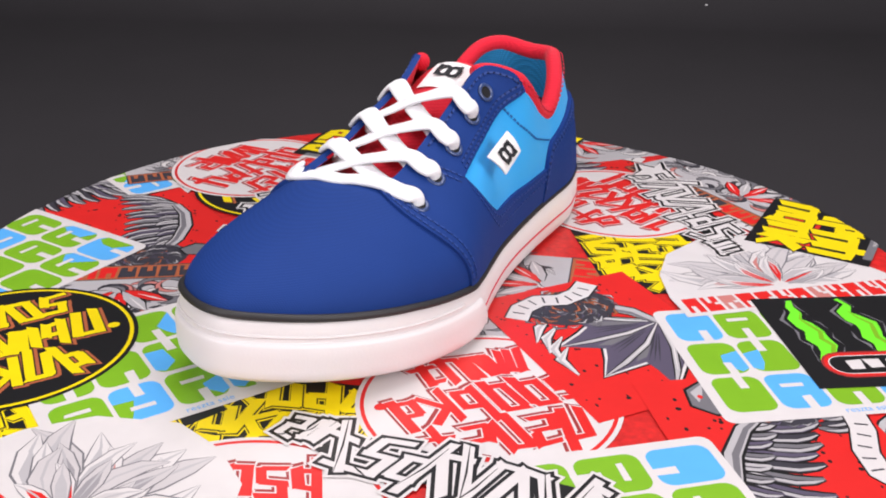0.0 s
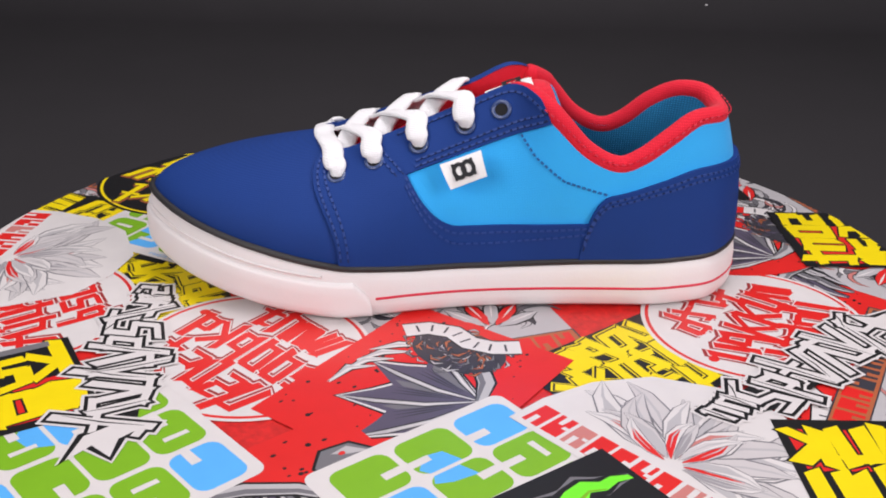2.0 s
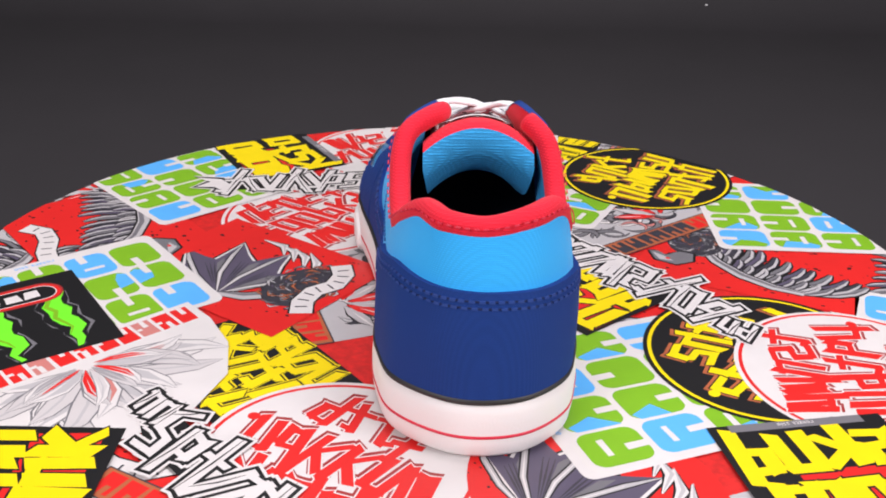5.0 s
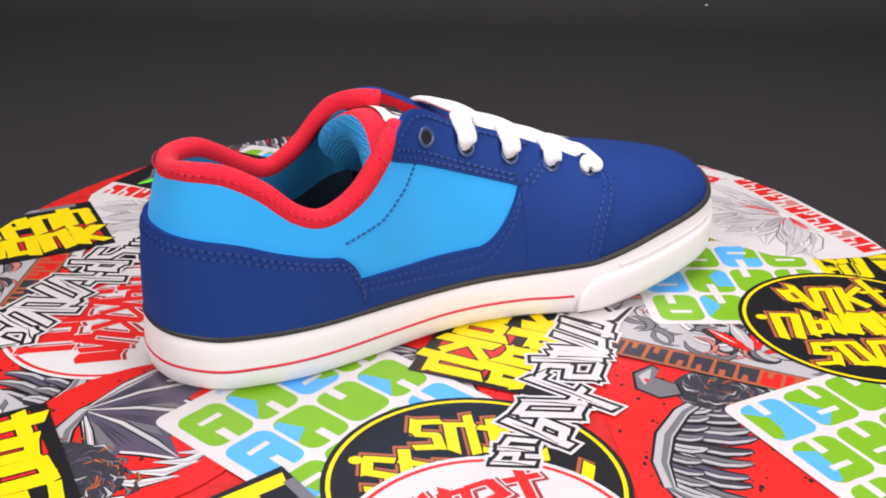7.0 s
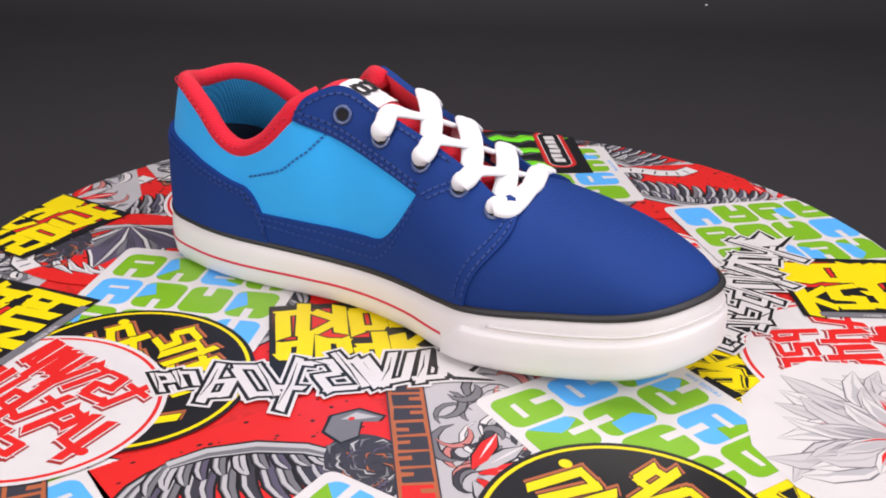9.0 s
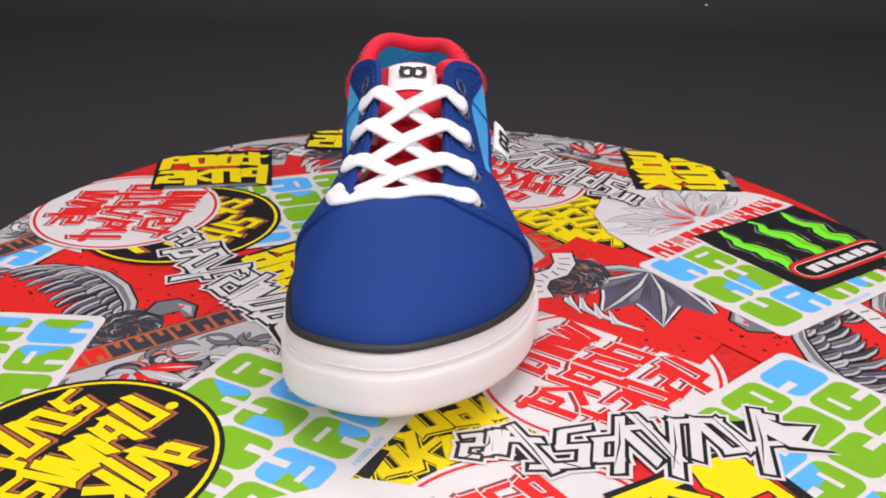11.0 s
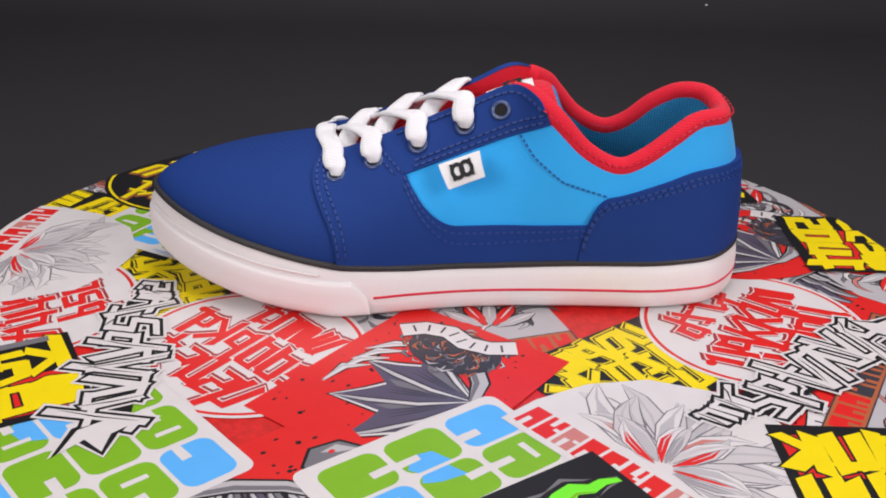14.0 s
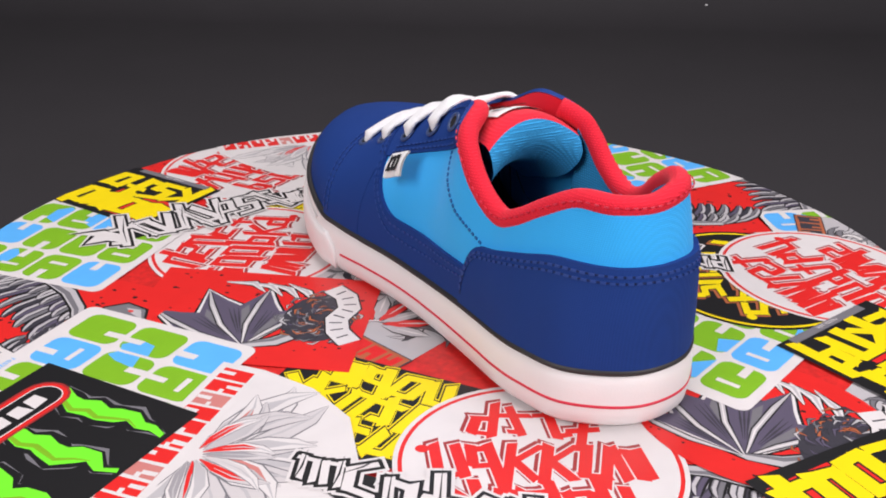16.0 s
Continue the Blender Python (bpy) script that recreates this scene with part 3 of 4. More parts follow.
# posts and bars of the sprayed marks in a unit cell: from x, y to x, y
MARKS = [((-.30, -.5, -.28, .5), (.28, -.5, .30, .36), (-.42, .42, .36, .36)), ((-.30, -.42, -.30, .52), (.30, -.45, .30, .5), (-.35, -.40, .42, -.42)),
         ((-.30, -.42, -.30, .42), (.30, -.40, .30, .40), (-.36, .40, .36, .42), (-.36, -.40, .36, -.40)), ((-.24, -.66, -.26, .5), (-.30, .40, .36, .36), (.30, .4, .30, -.1), (-.2, -.12, .36, -.10)),
         ((.0, -.5, .05, .6), (-.42, .24, .45, .30), (.0, -.42, .42, -.36)), ((-.3, -.5, -.3, .6), (-.2, 0, .42, .45), (-.2, .02, .45, -.5)),
         ((-.36, .40, .40, .42), (-.3, .4, -.3, .02), (-.35, .02, .36, -.02), (.3, 0, .3, -.42), (-.42, -.42, .34, -.40)), ((-.34, -.5, -.30, .5), (.02, -.5, .0, .4), (.34, -.48, .32, .42), (-.40, .40, .36, .38))]


def stroke(s, grow=0.0, dx=0.0, dy=0.0):
    """The outline of one stroke, grown by a border and shifted."""
    ax, ay, bx, by, ux, uy, wide, cut = s
    hw, e = wide / 2 + grow, wide * 0.22 + grow
    ax, ay, bx, by = ax - ux * e + dx, ay - uy * e + dy, bx + ux * e + dx, by + uy * e + dy
    return [(ax - uy * hw - ux * cut, ay + ux * hw - uy * cut), (ax + uy * hw + ux * cut, ay - ux * hw + uy * cut), (bx + uy * hw + ux * cut, by - ux * hw + uy * cut), (bx - uy * hw - ux * cut, by + ux * hw - uy * cut)]


def mark_inks(out, marks, piece, inks, base):
    """Adds marks in several inks from below: (ink, border, dx, dy)."""
    for mark in marks:
        key = "%s:%d" % (piece, len(out))
        for k, (ink, grow, dx, dy) in enumerate(inks):
            out += [(base + k, ink, stroke(s, grow, dx, dy), key) for s in mark]


def quills(arm, a0, a1, r0, r1, n, wide, rnd, layer, colours):
    """Overlapping feathers set along an arm of a wing, each with dark edge, lit side and quill."""
    out = []
    for i in range(n):
        f = i / (n - 1)
        x, y = spline(arm, f * (len(arm) - 1), closed=False)
        a, r = math.radians(a0 + (a1 - a0) * f + rnd.uniform(-3, 3)), (r0 + (r1 - r0) * f) * rnd.uniform(0.92, 1.06)
        pts = [(x + r * k * math.cos(a + .35 * k * k), y + r * k * math.sin(a + .35 * k * k)) for k in (0, .2, .45, .7, .88, 1.0)]
        key, z = "feather:%d.%d" % (layer, i), layer + 0.4 * f
        out.append((z, "black", band(pts, wide * 0.5, wide * 1.35), key))
        out.append((z + .05, colours[i % len(colours)], band(pts, wide * 0.25, wide * 0.95), key))
        out.append((z + .10, "silver", band([(px + wide * .22 * math.sin(a), py - wide * .22 * math.cos(a)) for px, py in pts[1:]], wide * 0.08, wide * 0.34), key))
        out.append((z + .15, "dark", band(pts[1:5], wide * 0.05, wide * 0.16), key))
    return out


def scribble(cx, cy, rx, ry, n, rnd, layer, colours, piece, size=.007):
    """Short curved ink strokes heaped into a body."""
    out = []
    for k in range(n):
        a, q = rnd.uniform(0, 6.3), math.sqrt(rnd.random())
        b = a + rnd.uniform(1.0, 2.2)
        x, y, s = cx + rx * q * math.cos(a), cy + ry * q * math.sin(a), size * rnd.uniform(.5, 1.2)
        pts = [(x, y), (x + s * .5 * math.cos(b), y + s * .5 * math.sin(b)), (x + s * math.cos(b + .6), y + s * math.sin(b + .6))]
        out.append((layer + .002 * k, "black", band(pts, .0006, s * .34), piece))
        out.append((layer + .002 * k + .001, rnd.choice(colours), band(pts, .0003, s * .22), piece))
    return out


def ribbon(points, wide, rnd, layer):
    """A curled white banner with rows of small dark bars."""
    out = [(layer, "black", band(points, wide * 1.16, wide * 1.16), "banner"), (layer + .05, "white", band(points, wide, wide), "banner")]
    n = 2 * (len(points) - 2)
    for i in range(n):
        t = 0.6 + (len(points) - 2.2) * i / (n - 1)
        p, q = spline(points, t, closed=False), spline(points, t + .05, closed=False)
        d = (q - p) / np.hypot(*(q - p))
        nx, ny = -d[1] * wide * .27, d[0] * wide * .27
        out.append((layer + .1, "dark", band([(p[0] - nx, p[1] - ny), (p[0] + nx, p[1] + ny)], .0011, .0011), "banner_bars"))
    return out


def flecks(w, h, n, rnd, colour="black", size=0.0016):
    out = []
    for _ in range(n):
        r = size * rnd.uniform(0.3, 1.0)
        out.append((.5, colour, ellipse(rnd.uniform(-w / 2, w / 2), rnd.uniform(-h / 2, h / 2), r, r * rnd.uniform(0.5, 1), 7), "ink_flecks"))
    return out


def print_round(rnd, back, ring, ink, shade, r):
    out = [(0, back, ellipse(0, 0, r, r * 0.96, 64), ""), (1, ring, ellipse(0, 0, r * 0.965, r * 0.925, 64), "ring"), (1.5, back, ellipse(0, 0, r * 0.935, r * 0.895, 64), "ring")]
    inks = [(shade, 0.0010, 0.0011, -0.0012), (back, 0.0007, 0, 0), (ink, 0, 0, 0)]
    for y, w, n, h in ((0.47, 1.22, 5, 0.38), (0.0, 1.50, 6, 0.36), (-0.47, 0.95, 4, 0.34)):
        mark_inks(out, sprayed(-w * r / 2, y * r, w * r, h * r, n, rnd, 0.18, 0.32), "spray_mark", inks, 3)
    out.append((5, ink, ellipse(0.80 * r, -0.14 * r, 0.05 * r, 0.045 * r, 10), "dot"))
    return out


def print_spray(rnd):
    out = [(0, "black", rect(0, 0, .100, .068), "")]
    for y, w, n in ((.021, .084, 5), (.000, .094, 6), (-.021, .060, 4)):
        mark_inks(out, sprayed(-w / 2, y, w, .0175, n, rnd, 0.2, 0.33), "spray_mark", [("yellow", 0.0010, 0.0005, -0.0008), ("black", 0.0005, 0.0003, -0.0004), ("yellow", 0, 0, 0)], 2)
    return out


def print_block(rnd):
    """Green and blue rounded blocks on white, cut by white slots, with a small line of blue text."""
    out = [(0, "white", soft_rect(0, 0, .108, .100, .005), "")]
    for row, n in ((0, 4), (1, 4), (2, 4)):
        y = .0325 - .0305 * row
        cw = .100 / n
        for i in range(n):
            x = -.050 + cw * (i + 0.5)
            key = "block:%d.%d" % (row, i)
            col = "blue" if (i + 2 * row) % 5 == 0 else "green"
            out.append((1, col, soft_rect(x, y, cw * 0.92, .0275, .0055), key))
            if rnd.random() < 0.55:
                other = "green" if col == "blue" else "blue"
                side = rnd.choice((-1, 1))
                patch = [(x + side * cw * .46, y + rnd.uniform(.002, .011)), (x + side * cw * .10, y + rnd.uniform(-.002, .008)), (x + side * cw * rnd.uniform(.0, .2), y - .006), (x + side * cw * .30, y - .0125), (x + side * cw * .46, y - .010)]
                out.append((2, other, patch, key))
            up = rnd.choice((-1, 1))
            out.append((3, "white", rect(x + cw * rnd.uniform(-.05, .12), y + up * .0105, cw * 0.17, .0125, .0003, rnd), key))
            if rnd.random() < 0.7:
                out.append((3, "white", rect(x - cw * 0.02, y - up * .0045, cw * 0.44, .0028, .0003, rnd), key))
    for poly in slogan_polys(.0052):
        out.append((3, "blue", [(px + .012, py - .0475) for px, py in poly], "slogan"))
    return out


def print_jagged(rnd):
    """A long emblem of bulky spiky white strokes with black and white borders."""
    out = []
    marks = sprayed(-.064, .001, .112, .027, 7, rnd, 0.30, 0.24) + sprayed(.049, -.006, .020, .014, 2, rnd, 0.3, 0.24)
    mark_inks(out, marks, "jagged_mark", [("white", .0034, 0, 0), ("black", .0020, 0, 0), ("white", .0003, 0, 0)], 1)
    spike = [(-.060, -.012), (-.058, .002), (-.064, .012), (-.080, .017), (-.071, .008), (-.080, .000), (-.068, -.002)]
    out += [(1, "white", swell(spike, .0034), "spike"), (2, "black", swell(spike, .0022), "spike"), (3, "white", spike, "spike")]
    out.insert(0, (0, "black", [(-.060, -.008), (.062, -.010), (.064, .000), (.040, .010), (-.058, .012)], ""))
    for i, mark in enumerate(marks):
        ax, ay, bx, by = mark[0][:4]
        out.append((4.2, "black", band([(ax + .0012, ay + .003), ((ax + bx) / 2, (ay + by) / 2), (bx + .0006, by - .004)], .0002, .0009), "inner_line:%d" % i))
    return out


def print_lotus(rnd):
    """A pale silver lotus with some red petals over a row of red slab blocks."""
    out = [(0, "white", [(-.066, -.044), (.066, -.044), (.066, -.020), (.054, .006), (.036, .034), (.012, .044), (-.014, .046), (-.045, .028), (-.060, .004), (-.066, -.022)], "")]
    rings = ((13, .064, ("silver", "pale", "steel", "silver")), (12, .050, ("silver", "steel", "pink", "pale")), (9, .038, ("steel", "red", "silver", "red", "pale")))
    for ring, (n, r, c) in enumerate(rings):
        for i in range(n):
            key = "petal:%d.%d" % (ring, i)
            a, long = math.radians(10 + 160 * (i + rnd.uniform(-.25, .25)) / (n - 1)), r * rnd.uniform(.8, 1.05)
            curl = rnd.uniform(-.5, .5)
            pts = [(long * k * math.cos(a + curl * k * k), -.020 + long * k * math.sin(a + curl * k * k) * 0.95) for k in (0.12, 0.35, 0.6, 0.82, 1.0)]
            w = r * rnd.uniform(.17, .25)
            z = 1 + ring + .02 * i
            out += [(z, "grey", band(pts, .0006, w), key), (z + .004, ("white", "pale")[i % 2], band(pts, .0004, w * 0.86), key), (z + .008, c[i % len(c)], band(pts[:4], .0003, w * 0.62), key), (z + .012, "silver", band(pts[1:], .0002, w * 0.12), key)]
    out.append((4, "white", rect(0, -.033, .132, .022), "slab_ground"))
    for i in range(12):
        x = -.0575 + .0104 * i
        key = "slab_block:%d" % i
        out.append((4.5, "pink" if i % 5 == 2 else "red", rect(x, -.033, .0086, .0150, .0003, rnd), key))
        out.append((4.6, "white", rect(x + rnd.choice((-.0008, .0008)), -.033 + rnd.choice((-.0042, .0042)), .0026, .0066, .0003, rnd), key))
        if i % 3:
            out.append((4.7, "white", rect(x + .0030, -.0330, .0028, .0022, .0003, rnd), key))
    return out


def print_claws(rnd):
    out = [(0, "black", rect(0, 0, .092, .086), "")]
    for c, cx in enumerate((-.028, 0, .028)):
        pts = [(cx + rnd.uniform(-.0022, .0022) + .0016 * math.sin(i * 1.9), .040 - .0066 * i) for i in range(13 - (c + 1) % 3)]
        key = "claw_mark:%d" % c
        out.append((2, "grey", band([(x + rnd.uniform(-.001, .001), y) for x, y in pts], .003, .0185), key))
        out.append((2.3, "black", band([(x + rnd.uniform(-.001, .001), y) for x, y in pts], .0025, .0170), key))
        ragged = band(pts, .0016, .0108)
        out.append((3, "lime", [(x + rnd.uniform(-.0011, .0011), y + rnd.uniform(-.0008, .0008)) for x, y in ragged], key))
        out.append((4, "green", band([(x + .0025, y) for x, y in pts[2:]], .0004, .0026), key))
    for ink, grow, z in (("wine", .003, 5), ("red", .0018, 5.1), ("white", -.0002, 5.2), ("black", -.0008, 5.3)):
        out.append((z, ink, soft_rect(.004, -.024, .074 + 2 * grow, .0165 + 2 * grow, .0080 + grow), "capsule"))
    for i in range(6):
        out.append((5.5, "white", rect(-.0205 + .0098 * i, -.024, .0076, .0074, .0008, rnd), "capsule_bar:%d" % i))
    return out


def print_beast(rnd, bat):
    """A winged beast inked in greys on red, with a white banner: bat-winged, or feathered."""
    edge = ellipse(0, 0, .058, .048, 48) if bat == 2 else rect(0, 0, .118, .092)
    out = [(0, "red", edge, "")] + flecks(.104, .084, 110, rnd, size=0.0014)
    if bat:
        wrist = (-.004, .030)
        tips = [(wrist[0] + r * math.cos(math.radians(a)), wrist[1] + r * math.sin(math.radians(a))) for a, r in ((-122, .052), (-88, .058), (-58, .062), (-28, .060), (-2, .050))]
        skin = [wrist]
        for k, p in enumerate(tips):
            skin.append(p)
            if k + 1 < len(tips):
                q = tips[k + 1]
                for f, dip in ((.25, .82), (.5, .70), (.75, .80)):
                    skin.append((wrist[0] + (p[0] * (1 - f) + q[0] * f - wrist[0]) * dip, wrist[1] + (p[1] * (1 - f) + q[1] * f - wrist[1]) * dip))
        out += [(1, "black", swell(skin, .0022), "wing_skin"), (1.1, "white", swell(skin, .0012), "wing_skin"), (1.2, "violet", skin, "wing_skin")]
        for k, (p, q) in enumerate(zip(tips, tips[1:])):
            lit = [(wrist[0] + ((p[0] * (1 - f) + q[0] * f) - wrist[0]) * d, wrist[1] + ((p[1] * (1 - f) + q[1] * f) - wrist[1]) * d) for f, d in ((.3, .14), (.22, .5), (.3, .72), (.48, .62), (.5, .3))]
            out.append((1.4, "grey", lit, "wing_fold:%d" % k))
            for j in range(3):
                f = .55 + .12 * j
                vein = [(wrist[0] + ((p[0] * (1 - f) + q[0] * f) - wrist[0]) * d, wrist[1] + ((p[1] * (1 - f) + q[1] * f) - wrist[1]) * d) for d in (.2, .45, .66)]
                out.append((1.5, "dark", band(vein, .0002, .0010), "wing_fold:%d" % k))
        for k, (x, y) in enumerate(tips):
            rib = [wrist, (wrist[0] + (x - wrist[0]) * .4 + .003, wrist[1] + (y - wrist[1]) * .4 + .003), (wrist[0] + (x - wrist[0]) * .75 + .002, wrist[1] + (y - wrist[1]) * .75 + .002), (x, y)]
            out += [(2, "black", band(rib, .0010, .0044), "wing_rib:%d" % k), (2.1, "silver", band(rib, .0005, .0027), "wing_rib:%d" % k), (2.2, "white", band(rib[:3], .0002, .0009), "wing_rib:%d" % k)]
        arm = [(-.036, -.006), (-.030, .012), (-.018, .024), wrist]
        out += [(2.4, "black", band(arm, .005, .0105), "wing_arm"), (2.5, "silver", band(arm, .004, .0078), "wing_arm"), (2.6, "grey", band([(x + .001, y - .0014) for x, y in arm], .001, .0030), "wing_arm")]
        for k in range(4):
            hook = [(-.030 + .010 * k, -.016 - .003 * k), (-.022 + .010 * k, -.028 - .002 * k), (-.010 + .011 * k, -.036 + .001 * k)]
            out += [(2.7, "black", band(hook, .0012, .0070), "claw:%d" % k), (2.8, "white", band(hook, .0007, .0048), "claw:%d" % k), (2.85, "silver", band([(x + .0006, y - .0008) for x, y in hook], .0003, .0018), "claw:%d" % k)]
        out.append((2.95, "dark", ellipse(-.034, -.002, .018, .024, 24), "body"))
        out += scribble(-.034, -.003, .021, .028, 110, rnd, 3, ("grey", "rust", "dark", "silver", "rust", "violet"), "body")
        out += ribbon([(-.054, .020), (-.046, .010), (-.043, -.002), (-.047, -.014), (-.043, -.026), (-.034, -.034)], .0115, rnd, 4)
    else:
        arm = [(.030, -.004), (.018, .012), (.002, .024), (-.016, .031), (-.032, .032)]
        out += quills(arm, 262, 196, .032, .040, 15, .0062, rnd, 1, ("violet", "dark", "grey"))
        out += quills([(x + .002, y + .001) for x, y in arm], 268, 205, .015, .021, 13, .0054, rnd, 2, ("grey", "violet", "grey", "silver"))
        out += [(2.6, "black", band(arm, .006, .0095), "wing_arm"), (2.7, "silver", band(arm, .0045, .0068), "wing_arm"), (2.8, "grey", band([(x, y - .0012) for x, y in arm], .001, .0030), "wing_arm")]
        out.append((2.95, "dark", ellipse(.034, -.012, .017, .023, 24), "body"))
        out += scribble(.034, -.014, .018, .024, 90, rnd, 3, ("grey", "silver", "dark", "rust", "violet", "grey"), "body")
        head = [(.030, .018), (.038, .026), (.050, .024), (.056, .014), (.052, .012), (.046, .016), (.040, .008), (.032, .008)]
        out += [(3.4, "black", swell(head, .0012), "head"), (3.5, "grey", head, "head"), (3.55, "silver", [(.040, .022), (.048, .023), (.054, .015), (.046, .018)], "head"), (3.6, "red", ellipse(.044, .020, .0016, .0012, 8), "head")]
        out += quills([(.014, -.020), (.022, -.026), (.032, -.030)], 250, 290, .016, .014, 6, .0052, rnd, 3.3, ("grey", "dark"))
        out += ribbon([(-.030, -.036), (-.018, -.029), (-.004, -.031), (.010, -.038), (.024, -.041), (.038, -.036), (.050, -.028)], .0105, rnd, 4)
    return out


def print_bold(rnd, red=True):
    """Heavy yellow blocks on black with a red corner and a small grey strip."""
    out = [(0, "black", rect(0, 0, .078, .070), "")]
    if red:
        out.append((1, "red", rect(-.010, .014, .052, .030, .002, rnd), "red_patch"))
    for row in (0, 1):
        y = .0165 - .030 * row
        mark_inks(out, sprayed(-.0365, y, .073, .0225, 4, rnd, 0.03, 0.38), "heavy_mark", [("black", .0012, 0, 0), ("yellow", .0002, 0, 0)], 2)
    out.append((4.2, "grey", rect(0, -.0325, .060, .0050), "strip"))
    for poly in slogan_polys(.0040):
        out.append((4.4, "white", [(px, py - .0340) for px, py in poly], "slogan"))
    return out


def print_wolf(rnd):
    """Grey swirls and a few red petals over a strip of brick red blocks."""
    out = [(0, "silver", [(-.060, -.036), (.060, -.036), (.058, .010), (.046, .026), (.026, .036), (-.035, .036), (-.052, .024), (-.060, .012)], "")]
    for k in range(46):
        cx, cy, r, a = rnd.uniform(-.048, .048), rnd.uniform(-.012, .024), rnd.uniform(.006, .016), rnd.uniform(0, 6.3)
        pts = [(cx + r * math.cos(a + .45 * j) * (1 - .06 * j), cy + r * 0.8 * math.sin(a + .45 * j) * (1 - .06 * j)) for j in range(8)]
        w, key = rnd.uniform(.0030, .0060), "swirl:%d" % k
        out += [(1 + .04 * k, "black", band(pts, .0006, w), key), (1.01 + .04 * k, ("grey", "silver", "grey", "dark", "white", "pink")[k % 6], band(pts, .0003, w * .68), key)]
    for k in range(6):
        a = math.radians(20 + 26 * k)
        pts = [(.022 + r * math.cos(a), -.008 + r * math.sin(a)) for r in (.004, .012, .022, .030)]
        out += [(4, "black", band(pts, .001, .0100), "petal:%d" % k), (4.1, "red" if k % 2 else "silver", band(pts, .0006, .0078), "petal:%d" % k), (4.2, "white", band(pts[1:], .0002, .0014), "petal:%d" % k)]
    out.append((4.3, "dark", rect(0, -.028, .120, .017), "strip"))
    out.append((4.4, "rust", rect(0, -.028, .118, .0155), "strip"))
    for i in range(11):
        x, key = -.0530 + .0105 * i, "slab_block:%d" % i
        ink = "red" if i > 7 else "dark"
        out.append((4.6, ink, rect(x, -.028, .0086, .0124, .0004, rnd), key))
        out.append((4.7, "rust", rect(x + rnd.choice((-.0008, .0008)), -.028 + rnd.choice((-.0036, .0036)), .0026, .0054, .0003, rnd), key))
    return out


def slogan_polys(height):
    """The small readable line under two of the prints, as flat outlines centred on x."""
    if not SLOGAN:
        curve = bpy.data.curves.new("slogan", "FONT")
        curve.body, curve.align_x, curve.resolution_u = "reszta ssie", "CENTER", 2
        ob = bpy.data.objects.new("slogan", curve)
        me = bpy.data.meshes.new_from_object(ob)
        SLOGAN.extend([tuple(me.vertices[i].co[:2]) for i in f.vertices] for f in me.polygons)
        bpy.data.objects.remove(ob)
        bpy.data.curves.remove(curve)
        bpy.data.meshes.remove(me)
    return [[(x * height, y * height) for x, y in poly] for poly in SLOGAN]


SLOGAN = []


CLIP = [(0.2640 * math.cos(2 * math.pi * i / 90), 0.2640 * math.sin(2 * math.pi * i / 90)) for i in range(90)]


def trim_to_rim(poly):
    """Cuts a print off at the round rim of the board."""
    if max(x * x + y * y for x, y in poly) < 0.2632 ** 2:
        return poly
    for (ax, ay), (bx, by) in zip(CLIP, CLIP[1:] + CLIP[:1]):
        inside = lambda p: (bx - ax) * (p[1] - ay) - (by - ay) * (p[0] - ax) >= 0
        out = []
        for p, q in zip(poly, poly[1:] + poly[:1]):
            if inside(p):
                out.append(p)
            if inside(p) != inside(q):
                dp = (bx - ax) * (p[1] - ay) - (by - ay) * (p[0] - ax)
                dq = (bx - ax) * (q[1] - ay) - (by - ay) * (q[0] - ax)
                f = dp / (dp - dq)
                out.append((p[0] + (q[0] - p[0]) * f, p[1] + (q[1] - p[1]) * f))
        poly = out
        if len(poly) < 3:
            return []
    return poly


def paste(level, shapes, x, y, angle, label, scale=1.0):
    """Lays one printed sheet on the board; each piece of the print is a part of it, a hair above what lies below."""
    c, s = math.cos(math.radians(angle)) * scale, math.sin(math.radians(angle)) * scale
    pieces = {}
    for k, (layer, ink, poly, piece) in enumerate(shapes):
        flat = trim_to_rim([(x + c * px - s * py, y + s * px + c * py) for px, py in poly])
        if len(flat) >= 3:
            pieces.setdefault(piece, []).append((-0.00150 + level * 0.00016 + layer * 0.000022 + k * 0.00000008, ink, flat))
    sheet = None
    for piece in sorted(pieces, key=lambda p: p != ""):
        verts, faces, inks = [], [], []
        used = sorted({ink for _, ink, _ in pieces[piece]})
        for z, ink, flat in pieces[piece]:
            area = sum(p[0] * q[1] - q[0] * p[1] for p, q in zip(flat, flat[1:] + flat[:1]))
            faces.append([len(verts) + i for i in (range(len(flat)) if area > 0 else reversed(range(len(flat))))])
            verts += [(px, py, z) for px, py in flat]
            inks.append(used.index(ink))
        name = piece.split(":")[0] or "sticker"
        me = bpy.data.meshes.new(name)
        me.from_pydata(verts, [], faces)
        for ink in used:
            me.materials.append(PRINT[ink])
        me.polygons.foreach_set("material_index", inks)
        me.update()
        ob = new(name, me)
        if piece == "":
            sheet = ob
            ob.parent = turntable
            ob["label"] = label
        else:
            ob.parent = sheet
            if piece in ("ink_flecks", "body"):
                ob["kind"] = "stuff"


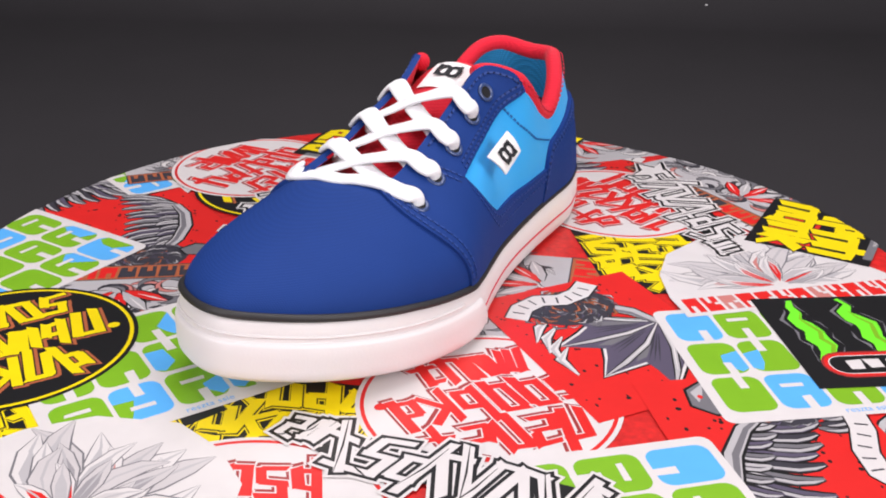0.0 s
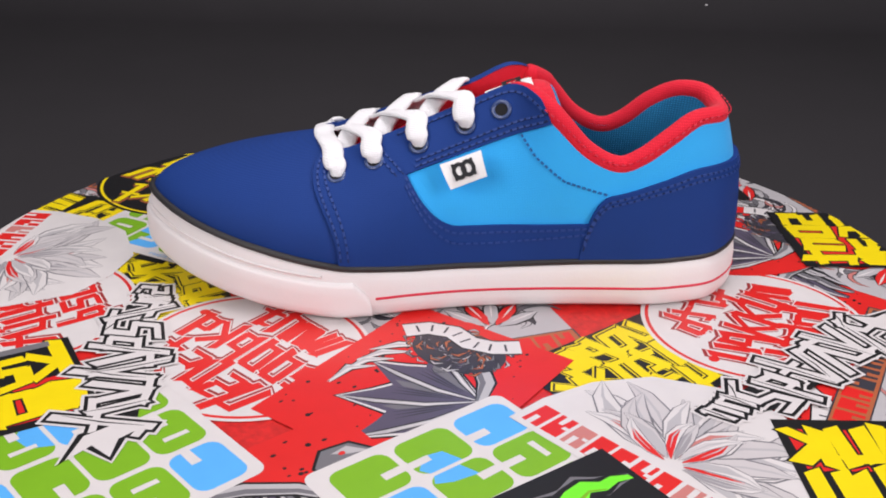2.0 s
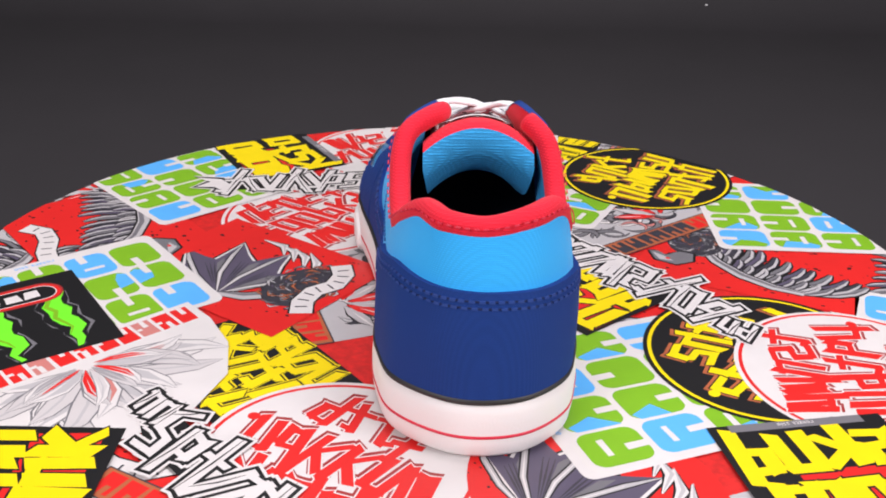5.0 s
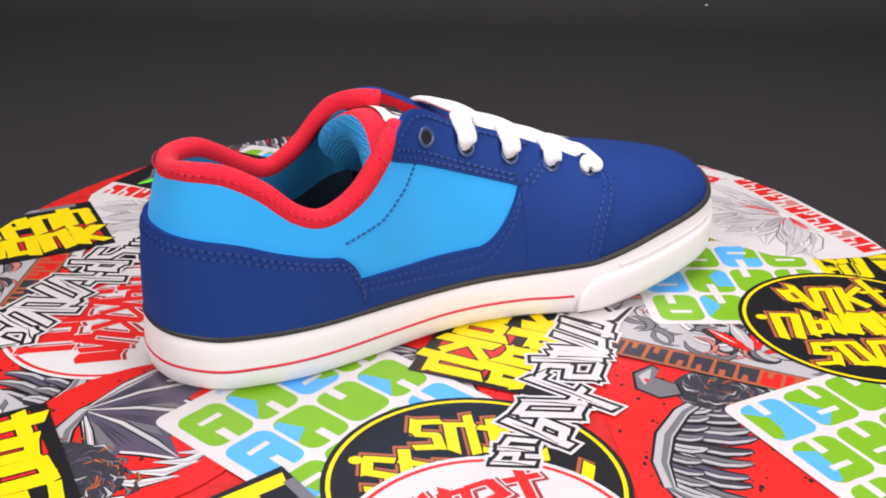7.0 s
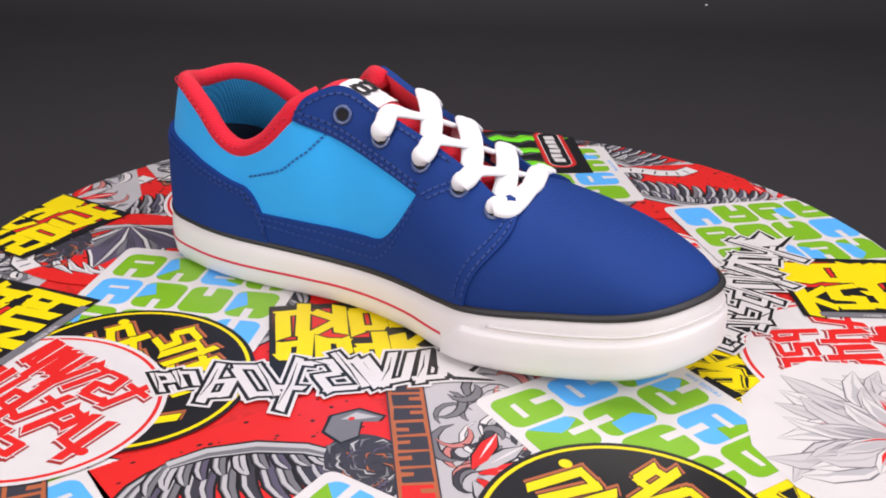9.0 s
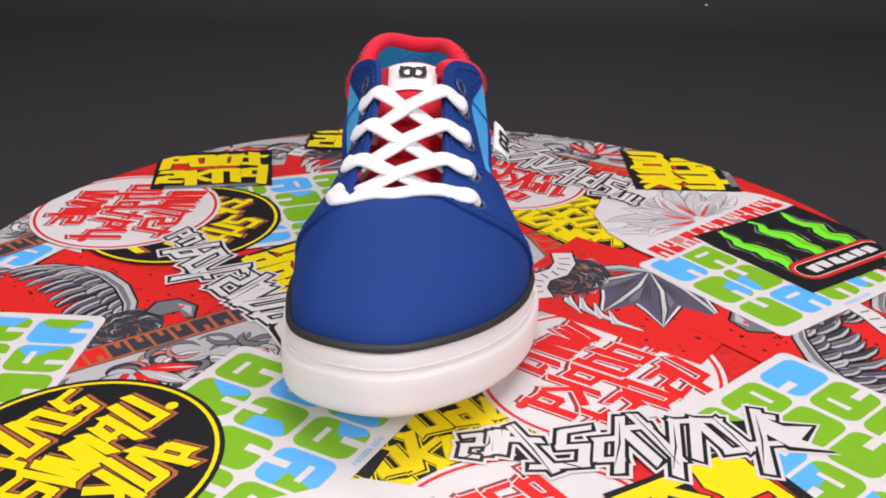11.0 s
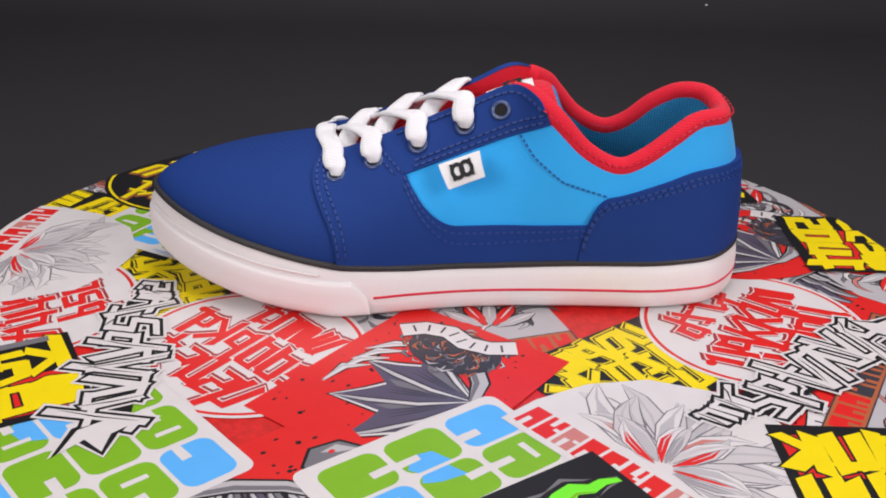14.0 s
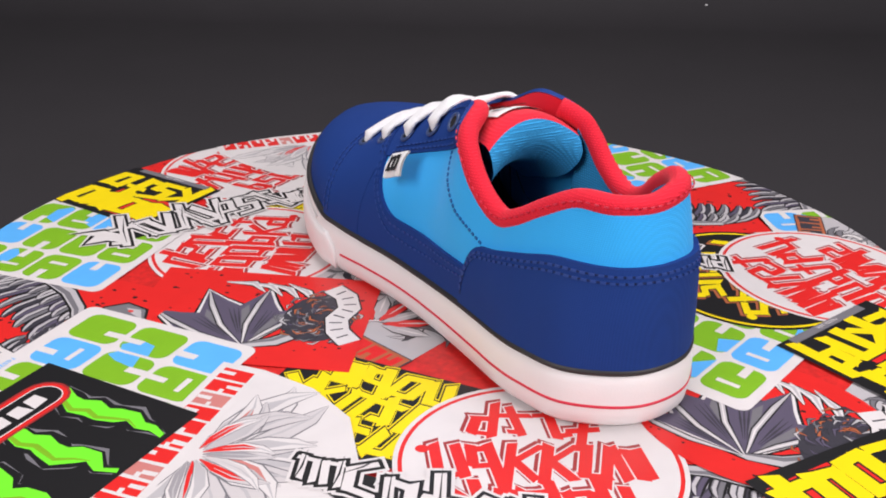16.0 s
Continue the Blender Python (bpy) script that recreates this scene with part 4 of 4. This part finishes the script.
LABELS = {"A": "white round sticker with red sprayed emblem", "B": "black round sticker with yellow ring and emblem", "C": "black sticker with yellow sprayed emblem",
          "D": "white sticker with green and blue blocks", "E": "jagged black and white emblem sticker", "F": "white sticker with silver lotus and red blocks",
          "G": "black sticker with green claw marks", "H": "red sticker with grey feathered eagle and white banner", "K": "red sticker with dark bat-winged dragon and white banner", "L": "round red sticker with dark bat-winged dragon", "I": "black sticker with heavy yellow blocks", "J": "grey swirl sticker with brick red strip"}
SPOTS = [("H", 0.215, 0.100, -40), ("H", 0.010, -0.075, 30), ("H", -0.060, -0.215, 200), ("H", -0.060, 0.110, 160), ("H", -0.215, 0.120, 60), ("H", 0.100, 0.205, 120), ("H", -0.245, -0.020, 10), ("H", 0.225, -0.130, 60), ("J", -0.215, -0.150, 220), ("C", -0.185, -0.180, 130), ("J", 0.125, 0.235, 200), ("D", -0.190, 0.185, 130),
         ("J", 0.045, -0.022, 79), ("J", 0.192, 0.150, -59), ("J", 0.150, -0.205, -129), ("J", -0.010, 0.245, 170), ("J", -0.160, 0.190, 20),
         ("C", 0.118, 0.040, -82), ("C", -0.070, -0.133, -8), ("C", -0.150, -0.130, 40), ("A", 0.022, -0.114, -162), ("A", -0.072, -0.200, 177), ("A", 0.113, 0.118, -58),
         ("K", 0.084, -0.058, -65), ("H", 0.142, -0.150, 100), ("H", -0.172, 0.058, -54), ("L", 0.034, 0.184, -95), ("J", -0.144, -0.020, 187),
         ("D", 0.168, -0.074, 8), ("D", 0.074, -0.203, -77), ("D", -0.236, 0.020, -122), ("D", -0.133, -0.088, 33), ("D", -0.024, 0.131, 81),
         ("B", -0.203, -0.073, 34), ("B", -0.100, 0.139, 27), ("A", -0.125, 0.172, -125), ("F", 0.180, 0.020, 13), ("F", -0.124, -0.180, -37), ("G", 0.212, -0.056, 5),
         ("I", -0.056, 0.218, -20), ("I", 0.004, -0.225, -90), ("I", 0.065, 0.240, 150), ("I", -0.062, 0.041, -80), ("I", 0.230, 0.075, 60), ("E", 0.158, 0.108, -77), ("E", -0.001, -0.164, 160), ("E", -0.098, 0.056, 102)]


def build_stickers():
    rnd = random.Random(7)
    makers = {"A": lambda: print_round(rnd, "white", "red", "red", "wine", .0585), "B": lambda: print_round(rnd, "black", "yellow", "yellow", "rust", .0600), "C": lambda: print_spray(rnd),
              "D": lambda: print_block(rnd), "E": lambda: print_jagged(rnd), "F": lambda: print_lotus(rnd), "G": lambda: print_claws(rnd),
              "H": lambda: print_beast(rnd, 0), "K": lambda: print_beast(rnd, 1), "L": lambda: print_beast(rnd, 2), "I": lambda: print_bold(rnd), "J": lambda: print_wolf(rnd)}
    levels = []
    for k, (kind, x, y, angle) in enumerate(SPOTS):
        below = [levels[i] for i, (_, px, py, _) in enumerate(SPOTS[:k]) if math.hypot(px - x, py - y) < 0.128]
        levels.append(1 + max(below, default=-1))
        paste(levels[-1], makers[kind](), x, y, angle, LABELS[kind])


build_stickers()


def motions():
    times = [0.5 * i for i in range(33)]
    walk(turntable, [(t, turned(t)) for t in times])
    walk(sneaker, [(t, turned(t) @ pose(0, 0, 0.0004, 0, 0, -118.94) @ pose(-0.0024, 0, 0)) for t in times])


motions()
